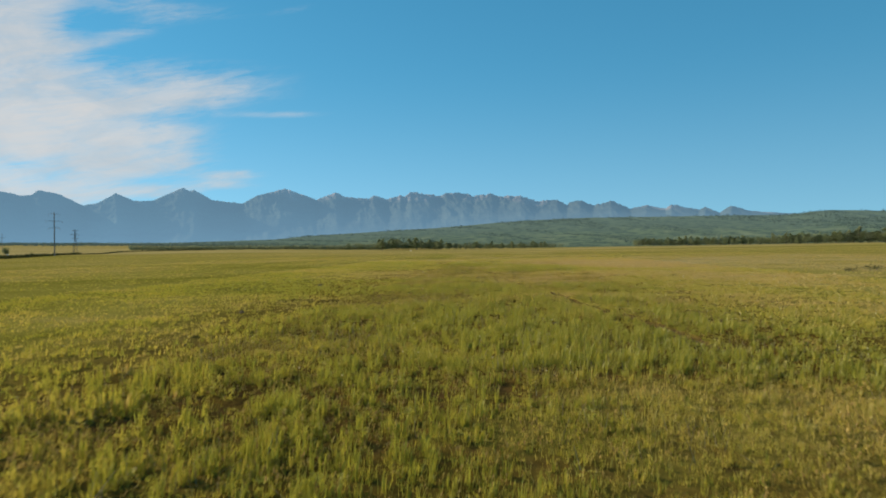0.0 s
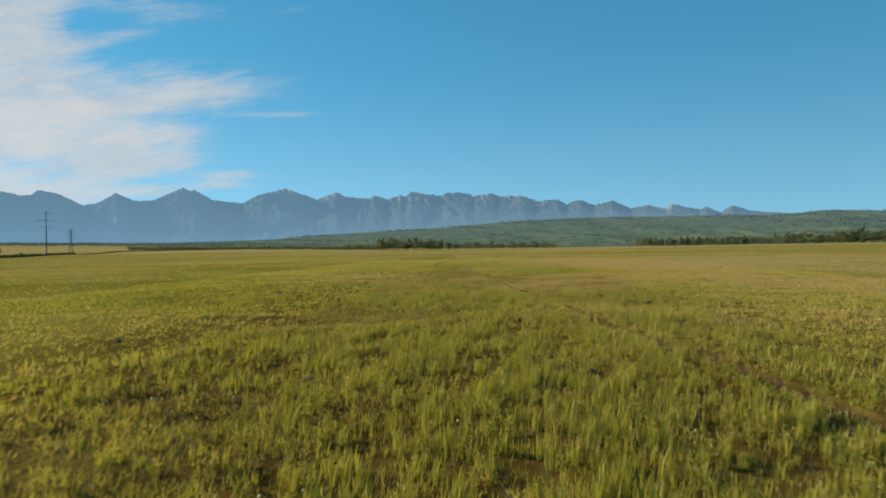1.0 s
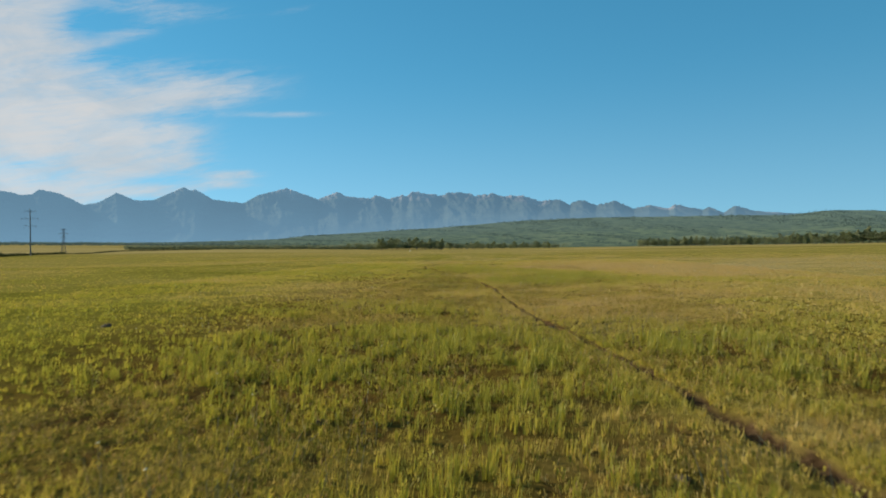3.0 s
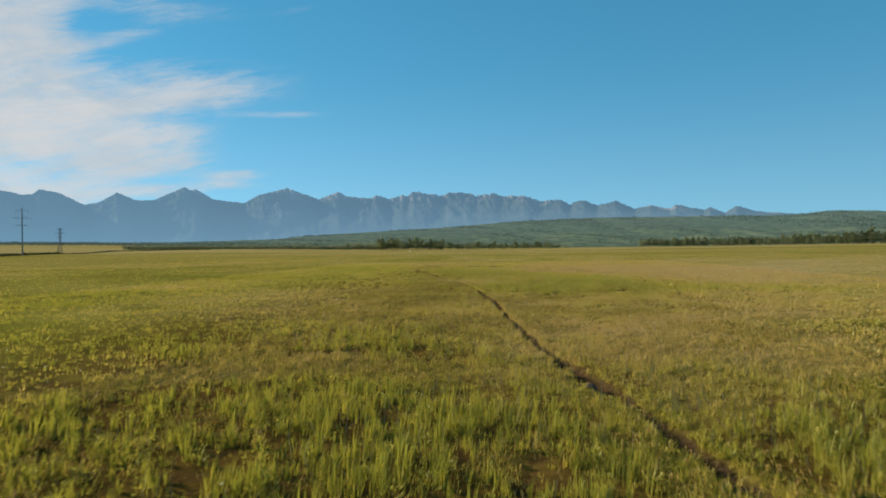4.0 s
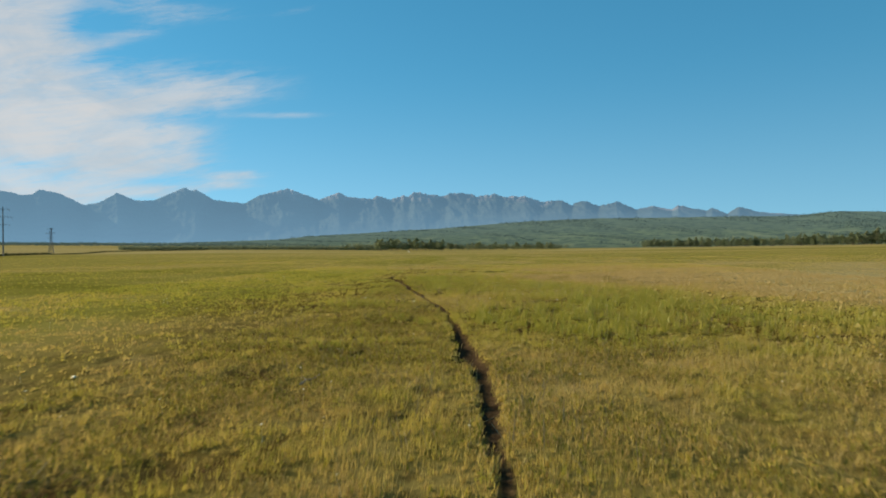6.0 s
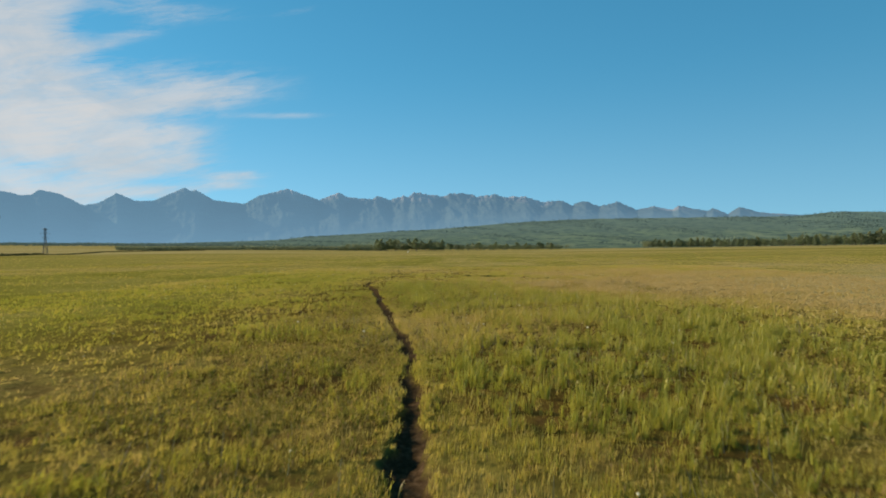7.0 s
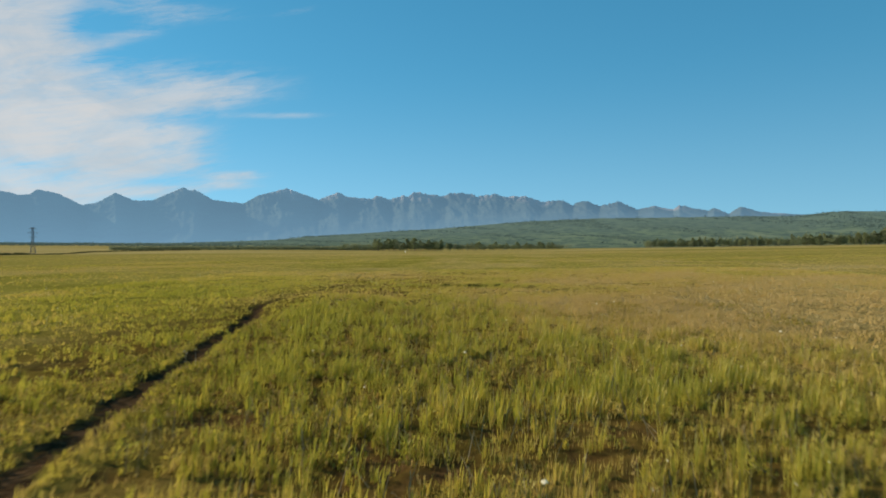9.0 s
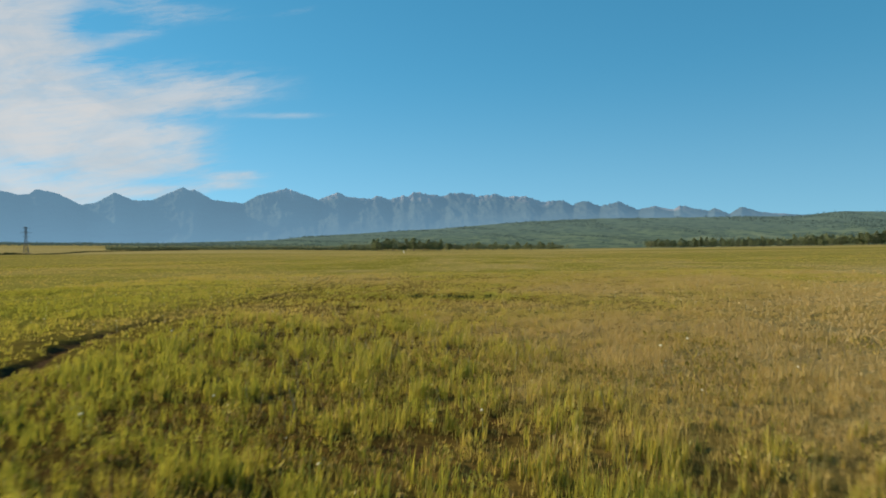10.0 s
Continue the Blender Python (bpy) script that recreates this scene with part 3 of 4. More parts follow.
def build_range():
    """The mountain range: spurs and gullies that run down from a jagged crest."""
    az_ = np.arange(-50, 50.01, 0.085)
    s = np.concatenate([np.linspace(0, 1, 64), np.linspace(1.02, 1.25, 4)])
    A, S = np.meshgrid(az_, s)
    ca, ce = np.array(CREST).T
    jag = (ridge_lines(A * 3.1, A * 0 + 8.8, 4) - 0.5) * 0.27
    crest = np.interp(A, ca, ce) + jag * np.clip((A + 14) / 10, 0.4, 1) * np.clip((np.interp(A, ca, ce) - 2.4) / 1.5, 0.1, 1) * np.clip(S, 0, 1) ** 9
    ha, he = np.array(HILLS).T
    foot = np.interp(A, ha, he) - 0.5
    up = np.minimum(S, 1.0)
    gx = A * 0.40 + 1.0 * (ridge_noise.many(A * 0.12 + 4, S * 1.6, 3) - 0.5)
    gy = S * 0.85 + 0.6 * (ridge_noise.many(A * 0.14 + 60, S * 1.8 + 9, 3) - 0.5)
    spur = ridge_lines(gx + 0.55 * gy, gy, 4)
    shape = up ** 1.15 + 0.34 * up ** 1.8 * (spur - 0.58) * np.sin(np.pi * np.clip(up, 0, 1) ** 0.85)
    elev = foot + (crest - foot) * np.where(S > 1, 1.0, np.minimum(shape, 0.80 + 0.20 * up ** 2))
    r = 4050 + 700 * up + 330 * (S - up) + 60 * (0.55 - spur) * (1 - up) * np.clip(up * 4, 0, 1)
    # buttresses and gullies: facets that turn to and from the sun below the crest
    rib = ridge_lines(A * 0.30 + 0.9 * gy, S * 1.1 + 0.2 * gx, 3)
    fine_rib = ridge_lines(A * 1.1 + 2.4 * gy, S * 5.2 + 0.5 * gx, 3)
    crag = ridge_lines(A * 2.8 + 5.0 * gy, S * 14.0 + 0.9 * gx, 3)
    r = r - (70 * (rib - 0.5) + 72 * (fine_rib - 0.5) + 34 * (crag - 0.5)) * np.clip(up, 0, 1) ** 2.0
    z = MID[2] + r * np.tan(np.radians(elev)) - np.clip(S - 1, 0, 1) * 900
    a = np.radians(A)
    v = np.stack([MID[0] + r * np.sin(a), MID[1] + r * np.cos(a), z], -1).reshape(-1, 3)
    cover = np.clip(shape * 0.62 + 0.30 * (rib - 0.5) + 0.25 * (elev - 1.5) / 4 - 0.13 * np.clip((-9 - A) / 8, 0, 1), 0, 1.2)
    # Painted haze is strongest at the foot and towards the left.
    me = mesh_from("mountain_range", v, grid_faces(len(s), len(az_)), M_MOUNTAIN, True, {"cover": cover, "haze_glow": 0.88 + 0.36 * (1 - np.clip(up, 0, 1)) ** 1.2 + 0.21 * np.clip(-A / 30, -0.3, 1)})
    return tagged(new("mountain_range", me), "jagged hazy blue-grey mountain range behind the plain", "mountains", kind="structure")


def hill_shape(A, S):
    ha, he = np.array(HILLS).T
    crest = np.interp(A, ha, he)
    foot = np.interp(A, (-40, -28, -7, 10, 18, 37), (0.60, 0.40, 0.05, -0.10, -0.10, -0.02))
    folds = 0.5 * (ridge_noise.many(A * 0.16 + S * 1.2, S * 4.0 + A * 0.03, 4) - 0.5) * np.sin(np.pi * np.clip(S, 0, 1))
    elev = foot + (crest - foot) * np.clip(np.clip(S, 0, 1) ** 1.05 + folds * 0.5, -0.2, 1.0) + 0.05 * (ridge_noise.many(A * 2.1, S * 9, 3) - 0.5)
    r = 2100 + 1850 * S
    z = MID[2] + r * np.tan(np.radians(elev)) - np.clip(S - 1, 0, 1) * 600
    a = np.radians(A)
    return MID[0] + r * np.sin(a), MID[1] + r * np.cos(a), z


def build_hills():
    az_ = np.arange(-62, 62.01, 0.2)
    s = np.concatenate([np.linspace(-0.02, 1, 60), np.linspace(1.03, 1.12, 3)])
    A, S = np.meshgrid(az_, s)
    x, y, z = hill_shape(A, S)
    z[0] -= 30
    # Painted haze grows towards the hill crest.
    me = mesh_from("foothills", np.stack([x, y, z], -1).reshape(-1, 3), grid_faces(len(s), len(az_)), M_HILL, True, {"cover": S, "haze_glow": 0.65 + 0.75 * np.clip(S, 0, 1)})
    return tagged(new("foothills", me), "low rolling green foothills covered with forest and scrub", "hills", kind="structure")


ground = build_ground()
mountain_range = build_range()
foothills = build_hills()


# ---- trees ----
def leaf_cloud(rng, n, centre, radii, size, gap=0.35):
    """Small leaf sprays set in an uneven ball with gaps."""
    d = rng.normal(size=(n, 3))
    d /= np.linalg.norm(d, axis=1)[:, None]
    lobes = 0.75 + gap * np.sin(d[:, 0] * 5 + centre[2]) * np.sin(d[:, 1] * 4 + 1) + gap * 0.5 * rng.normal(size=n)
    p = np.array(centre) + d * np.array(radii) * (rng.rand(n, 1) ** 0.4) * np.clip(lobes, 0.3, 1.25)[:, None]
    a = rng.normal(size=(n, 3, 3)) * size
    return (p[:, None, :] + a).reshape(-1, 3), np.arange(3 * n).reshape(-1, 3)


def make_tree(seed, tall, wide, conifer, leaf):
    rng = np.random.RandomState(seed)
    tree = new("tree")
    bm = bmesh.new()
    bend = [Vector((rng.normal() * 0.02 * tall * k_, rng.normal() * 0.02 * tall * k_, tall * 0.24 * k_)) for k_ in range(5)]
    for k_ in range(4):
        beam(bm, bend[k_], bend[k_ + 1], 0.022 * tall * (1 - 0.23 * k_), 0.022 * tall * (0.77 - 0.23 * k_), 6)
    clouds = []
    for k_ in range(9):
        f = 0.2 + 0.72 * k_ / 8
        base = bend[min(3, int(f * 4))].lerp(bend[min(4, int(f * 4) + 1)], f * 4 % 1)
        ang = k_ * 2.4 + rng.rand()
        reach = wide * (0.55 * (1.05 - f) + 0.1 if conifer else 0.42 * math.sin(math.pi * min(1, f * 0.9 + 0.1)) + 0.06) * (0.8 + 0.5 * rng.rand())
        tip = base + Vector((math.cos(ang) * reach, math.sin(ang) * reach, (0.02 if conifer else 0.12) * tall))
        beam(bm, base, tip, 0.006 * tall, 0.002 * tall, 4)
        clouds.append((tip.lerp(base, 0.35), (reach * 0.75 + 0.25, reach * 0.75 + 0.25, tall * (0.07 if conifer else 0.10))))
    part("trunk", bm, M_BARK, tree)
    clouds.append((bend[4], (wide * 0.12, wide * 0.12, tall * 0.09)))
    vs, fs, at = [], [], 0
    for c, radii in clouds:
        v, f = leaf_cloud(rng, 58, c, radii, 0.035 * tall)
        vs.append(v)
        fs.append(f + at)
        at += len(v)
    crown = new("crown", mesh_from("crown", np.concatenate(vs), np.concatenate(fs), leaf))
    crown.parent = tree
    return tree


def polar(azimuth, distance):
    return MID[0] + distance * math.sin(radians(azimuth)), MID[1] + distance * math.cos(radians(azimuth))


def plant_trees():
    rng = random.Random(5)
    kinds = [make_tree(11, 15, 8, False, M_LEAF), make_tree(12, 17, 6.5, True, M_LEAF), make_tree(13, 13, 9, False, M_LEAF_PALE), make_tree(14, 16, 7.5, False, M_LEAF), make_tree(15, 19, 6, True, M_LEAF_PALE), make_tree(16, 12, 8.5, False, M_LEAF)]
    words = ("dark larch tree with a rounded crown at the meadow's far edge", "slim dark conifer at the meadow's far edge", "pale green birch tree at the meadow's far edge",
             "leaning dark larch with a thin crown at the meadow's edge", "tall slender pale tree at the meadow's far edge", "low broad dark tree at the meadow's far edge")
    for tree, text in zip(kinds, words):
        tagged(tree, text, "tree", "trees at the meadow's edge")
    used = set()

    def set_tree(i, azimuth, distance, scale):
        x, y = polar(azimuth, distance)
        m = Matrix.Translation((x, y, h1(x, y) - 0.15)) @ pose(0, 0, 0, rng.uniform(-3, 3), rng.uniform(-3, 3), rng.uniform(0, 360))
        m = m @ Matrix.Diagonal((scale * rng.uniform(1.1, 1.5), scale * rng.uniform(1.1, 1.5), scale, 1))
        if i in used:
            tree = copy_thing(kinds[i], Matrix.Identity(4))
        else:
            tree = kinds[i]
            used.add(i)
        tree.matrix_basis = m

    # scattered clump in the middle of the far edge
    for lo, hi, count, d0, d1, s0, s1 in ((-6.6, -0.1, 44, 1000, 1070, 0.7, 1.42), (0.2, 10.4, 46, 1010, 1090, 0.55, 1.0), (-10.0, -6.0, 24, 1100, 1160, 0.4, 0.62)):
        for j in range(count):
            set_tree(rng.choice((0, 0, 2, 2, 3, 3, 5)), lo + (hi - lo) * (j + rng.uniform(-0.8, 0.8)) / count, rng.uniform(d0, d1), rng.uniform(s0, s1))
    # the denser wood's front row
    for j in range(120):
        set_tree(rng.choice((0, 2, 2, 3, 2, 4, 5, 1)), 18.5 + 21.5 * (j + rng.uniform(-0.7, 0.7)) / 120, rng.uniform(1640, 1690), rng.uniform(1.0, 1.45) * (1 + 0.012 * max(0, j - 63)))


def woods(name, rng_seed, bands, leaf, label):
    """Forest too far off or too dense to count: many small trees with a stem and an uneven crown, as one object."""
    rng = np.random.RandomState(rng_seed)
    vs, fs, at = [], [], 0
    for place_of, count, tall_lo, tall_hi, sprays in bands:
        for _ in range(count):
            x, y, z = place_of(rng)
            tall = rng.uniform(tall_lo, tall_hi)
            w = tall * rng.uniform(0.26, 0.42)
            v, f = leaf_cloud(rng, sprays, (x, y, z + tall * 0.48), (w, w, tall * 0.52), (0.06 if sprays > 20 else 0.16) * tall, 0.4)
            stem = np.array([(x - 0.15, y, z - 1), (x + 0.15, y, z - 1), (x, y, z + tall * 0.7)])
            vs += [v, stem]
            fs += [f + at, np.array([[0, 1, 2]]) + at + len(v)]
            at += len(v) + 3
    return tagged(new(name, mesh_from(name, np.concatenate(vs), np.concatenate(fs), leaf)), label, "forest", kind="stuff")


def belt(a0, a1, d0, d1):
    def spot(rng):
        x, y = polar(rng.uniform(a0, a1), rng.uniform(d0, d1))
        return x, y, h1(x, y)
    return spot


def slope(a0, a1, s0, s1, keep):
    def spot(rng):
        while True:
            a, s = rng.uniform(a0, a1), rng.uniform(s0, s1)
            if ridge_noise.many(np.array(a * 0.20 + s * 1.5), np.array(s * 12.0 + a * 0.5), 3) > keep:
                break
        x, y, z = hill_shape(np.array([a]), np.array([s]))
        return float(x[0]), float(y[0]), float(z[0])
    return spot


plant_trees()
woods("woodland_belt", 3, ((belt(-29.0, -6, 1120, 1260), 2000, 5.5, 7.8, 16), (belt(-10, 12, 1600, 1760), 300, 10, 16, 30), (belt(-9.0, 11.0, 1480, 1600), 620, 6, 11, 16)), M_WOOD_FAR, "low dark belt of mixed woodland beyond the meadow")
woods("wood_interior", 4, ((belt(18.3, 44, 1690, 1850), 560, 18, 27, 34), (belt(30, 46, 1850, 2000), 260, 24, 36, 34)), M_LEAF_PALE, "dense mixed green wood behind its front row of trees")
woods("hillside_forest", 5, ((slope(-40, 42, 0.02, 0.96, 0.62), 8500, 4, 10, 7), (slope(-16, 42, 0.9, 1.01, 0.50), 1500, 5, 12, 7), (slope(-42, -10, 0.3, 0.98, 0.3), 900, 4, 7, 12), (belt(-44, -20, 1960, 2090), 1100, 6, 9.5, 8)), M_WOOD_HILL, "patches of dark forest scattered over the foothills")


# ---- power line ----
def make_pole(tall):
    """A tapered concrete mast with three pairs of steel crossarms."""
    pole = new("power_pole")
    bm = bmesh.new()
    beam(bm, (0, 0, -1.0), (0, 0, tall + 1.3), 0.42, 0.24, 16)
    part("mast", bm, M_CONCRETE, pole)
    for z, half in ((tall - 0.4, 3.1), (tall - 5.0, 4.6), (tall - 9.5, 3.1)):
        bm = bmesh.new()
        for side in (-1, 1):
            beam(bm, (0, 0, z), (side * half, 0, z + 0.25), 0.09, 0.05)
            beam(bm, (0, 0, z + 0.9), (side * half, 0, z + 0.28), 0.04, 0.03)
        arm = part("crossarm", bm, M_STEEL, pole)
        for side in (-1, 1):
            bm = bmesh.new()
            for q in range(6):
                beam(bm, (side * half, 0, z + 0.1 - 0.2 * q), (side * half, 0, z - 0.02 - 0.2 * q), 0.13, 0.06, 8)
            part("insulator", bm, M_GLASS_INSULATOR, arm)
    return tagged(pole, "tall grey concrete power pole with three steel crossarms", "power pole")


def make_pylon(tall):
    """A lattice tower: four legs, braces, arms."""
    pylon = new("lattice_pylon")
    half = lambda z: 2.6 + (0.75 - 2.6) * min(1, z / (tall * 0.62))
    corners = ((-1, -1), (1, -1), (1, 1), (-1, 1))
    levels = [0, 0.13, 0.25, 0.36, 0.46, 0.55, 0.63, 0.71, 0.79, 0.87, 0.95, 1.0]
    for cx, cy in corners:
        bm = bmesh.new()
        for a, b in zip(levels, levels[1:]):
            ha_, hb = half(a * tall), half(b * tall)
            beam(bm, (cx * ha_, cy * ha_, a * tall), (cx * hb, cy * hb, b * tall), 0.19, 0.17, 4)
        part("leg", bm, M_STEEL, pylon)
    for i in range(4):
        (ax, ay), (bx, by) = corners[i], corners[(i + 1) % 4]
        bm = bmesh.new()
        for a, b in zip(levels, levels[1:]):
            ha_, hb = half(a * tall), half(b * tall)
            beam(bm, (ax * ha_, ay * ha_, a * tall), (bx * hb, by * hb, b * tall), 0.1, 0.1, 4)
            beam(bm, (bx * ha_, by * ha_, a * tall), (ax * hb, ay * hb, b * tall), 0.1, 0.1, 4)
            beam(bm, (ax * hb, ay * hb, b * tall), (bx * hb, by * hb, b * tall), 0.08, 0.08, 4)
        part("bracing", bm, M_STEEL, pylon)
    for z, reach in ((0.96, 3.2), (0.80, 5.0), (0.64, 3.6)):
        bm = bmesh.new()
        for side in (-1, 1):
            for y in (-0.6, 0.6):
                beam(bm, (side * 0.6, y, z * tall), (side * reach, 0, z * tall), 0.12, 0.08, 4)
                beam(bm, (side * 0.6, y, z * tall + 1.3), (side * reach, 0, z * tall), 0.1, 0.08, 4)
        part("crossarm", bm, M_STEEL, pylon)
    return tagged(pylon, "grey steel lattice pylon standing far out on the plain", "pylon")


pole = make_pole(28.0)
pole.matrix_basis = pose(-258.4, 391, h1(-258.4, 391) , 0, 0, 24)
pylon = make_pylon(28.7)
pylon.matrix_basis = pose(-423.5, 677, h1(-423.5, 677), 0, 0, 30)
far_pole = make_pole(26.0)
tagged(far_pole, "distant grey concrete power pole beside a round bush", "power pole")
far_pole.matrix_basis = pose(-705, 940, h1(-705, 940), 0, 0, 20)


# ---- small far things ----
def make_bush(name, label, x, y, tall, wide, leaf, seed):
    rng = np.random.RandomState(seed)
    bush = new(name)
    bm = bmesh.new()
    for q in range(6):
        a = q * 1.05
        beam(bm, (0, 0, -0.2), (math.cos(a) * wide * 0.3, math.sin(a) * wide * 0.3, tall * 0.7), 0.03 * tall, 0.008 * tall, 5)
    part("stems", bm, M_BARK, bush)
    v, f = leaf_cloud(rng, 320, (0, 0, tall * 0.52), (wide / 2, wide / 2, tall * 0.5), 0.06 * tall, 0.25)
    crown = new("crown", mesh_from("crown", v, f, leaf))
    crown.parent = bush
    bush.matrix_basis = pose(x, y, h1(x, y))
    return tagged(bush, label, "bush")


make_bush("bush", "round green-brown bush beside the far field track", -335, 450, 6.5, 6.0, M_LEAF, 21)
make_bush("bush", "small dark bush standing alone in the field", -395, 1050, 3.6, 5.0, M_LEAF, 22)
make_bush("bush", "low dark scrub on the dry grass", 38.3, 52.6, 0.6, 3.0, M_SEDGE, 23)
make_bush("bush", "low dark scrub on the dry grass", 35.4, 51.2, 0.45, 1.8, M_SEDGE, 24)


def make_marker(x, y):
    bm = bmesh.new()
    bmesh.ops.create_cube(bm, size=1.0, matrix=Matrix.Diagonal((1.3, 0.9, 1.1, 1)))
    bmesh.ops.bevel(bm, geom=bm.edges[:], offset=0.12, segments=2, affect="EDGES")
    me = bpy.data.meshes.new("marker_block")
    bm.to_mesh(me)
    bm.free()
    me.materials.append(M_WHITE)
    ob = new("marker_block", me)
    ob.matrix_basis = pose(x, y, h1(x, y) + 0.5)
    return tagged(ob, "small white-painted block beside a far bush", "marker")


make_marker(-326, 440)


def make_post(x, y):
    """A squared concrete post with a bevelled top."""
    bm = bmesh.new()
    bmesh.ops.create_cube(bm, size=1.0, matrix=Matrix.Translation((0, 0, 1.0)) @ Matrix.Diagonal((0.45, 0.45, 2.6, 1)))
    bmesh.ops.bevel(bm, geom=[e for e in bm.edges if min(v.co.z for v in e.verts) > 1.5], offset=0.07, segments=2, affect="EDGES")
    me = bpy.data.meshes.new("marker_post")
    bm.to_mesh(me)
    bm.free()
    me.materials.append(M_WHITE)
    ob = new("marker_post", me)
    ob.matrix_basis = pose(x, y, h1(x, y), 0, 0, 20)
    return tagged(ob, "white-painted concrete marker post in the far grass", "marker post")


make_post(-38.5, 700)


def sedge(name, label, line, per_metre, tall, wide, seed):
    """A strip of dark rank growth along a line on the ground."""
    rng = np.random.RandomState(seed)
    vs, fs, at = [], [], 0
    for (ax, ay), (bx, by) in zip(line, line[1:]):
        for _ in range(max(3, int(math.hypot(bx - ax, by - ay) * per_metre))):
            t = rng.rand()
            x, y = ax + (bx - ax) * t + rng.normal() * wide * 0.3, ay + (by - ay) * t + rng.normal() * wide * 0.3
            h = tall * rng.uniform(0.5, 1.2)
            v, f = leaf_cloud(rng, 14, (x, y, h1(x, y) + h * 0.45), (wide * 0.35, wide * 0.35, h * 0.5), 0.22 * h, 0.3)
            vs.append(v)
            fs.append(f + at)
            at += len(v)
    return tagged(new(name, mesh_from(name, np.concatenate(vs), np.concatenate(fs), M_SEDGE)), label, "sedge", kind="stuff")


sedge("ditch_sedge", "dark rank growth along a far field ditch", ((-191, 253), (-262, 388), (-310, 500), (-386, 618), (-448, 820), (-400, 1035)), 2.0, 1.5, 3.2, 61)
# Dark leaves put in for the shade along a low lip of ground.
sedge("dark_sedge", "short strip of dark leaves standing in for a shaded lip of the meadow", ((6.3, 102.8), (9.7, 102.4)), 16, 0.17, 0.32, 62)


def make_mound(x, y, wide, seed):
    """A low heap of dark crumbled soil."""
    rng = np.random.RandomState(seed)
    rings, seg = 6, 14
    v, f = [(0, 0, wide * 0.2)], []
    for r in range(1, rings + 1):
        for q in range(seg):
            a, d = 2 * math.pi * q / seg, wide / 2 * r / rings
            d *= 1 + 0.18 * rng.normal() * (r < rings)
            v.append((d * math.cos(a), d * math.sin(a) * 0.8, max(-0.03, wide * 0.2 * math.cos(math.pi / 2 * r / rings) * (1 + 0.25 * rng.normal())) if r < rings else -0.06))
    for q in range(seg):
        f.append((0, 1 + q, 1 + (q + 1) % seg))
    me = mesh_from("soil_mound", np.array(v), [np.array(f), np.array([(1 + r * seg + q, 1 + (r + 1) * seg + q, 1 + (r + 1) * seg + (q + 1) % seg, 1 + r * seg + (q + 1) % seg) for r in range(rings - 1) for q in range(seg)])], M_SOIL, True)
    ob = new("soil_mound", me)
    ob.matrix_basis = pose(x, y, h1(x, y), 0, 0, rng.rand() * 360)
    return tagged(ob, "low mound of dark crumbled soil in the grass", "soil mound", "soil mounds in the meadow")


for q, (mx, my, mw) in enumerate(((-1.82, 18.8, 0.42), (-4.06, 19.0, 0.3), (3.63, 19.1, 0.34), (-8.7, 41.4, 0.5), (5.2, 40.2, 0.4), (0.36, 30.7, 0.3), (-0.85, 28.1, 0.32), (-7.9, 28.7, 0.34), (-8.1, 23.6, 0.36), (4.4, 28.6, 0.3), (7.2, 47.2, 0.3))):
    make_mound(mx, my, mw * 0.75, 70 + q)


def make_branch(x, y, turn):
    """A weathered stick that lies in the grass."""
    bm = bmesh.new()
    knots = ((-0.33, 0.00, 0.06), (-0.11, 0.03, 0.09), (0.10, 0.0, 0.085), (0.32, 0.05, 0.11))
    for q in range(3):
        beam(bm, knots[q], knots[q + 1], 0.020 - 0.004 * q, 0.016 - 0.004 * q, 8)
    beam(bm, knots[1], (-0.02, 0.16, 0.13), 0.009, 0.004, 6)
    me = bpy.data.meshes.new("branch")
    bm.to_mesh(me)
    bm.free()
    me.materials.append(M_DRYWOOD)
    ob = new("branch", me)
    ob.matrix_basis = pose(x, y, h1(x, y) - 0.03, 0, 0, turn)
    return tagged(ob, "short weathered grey stick lying in the grass", "branch")


make_branch(1.8, 55.5, 66)


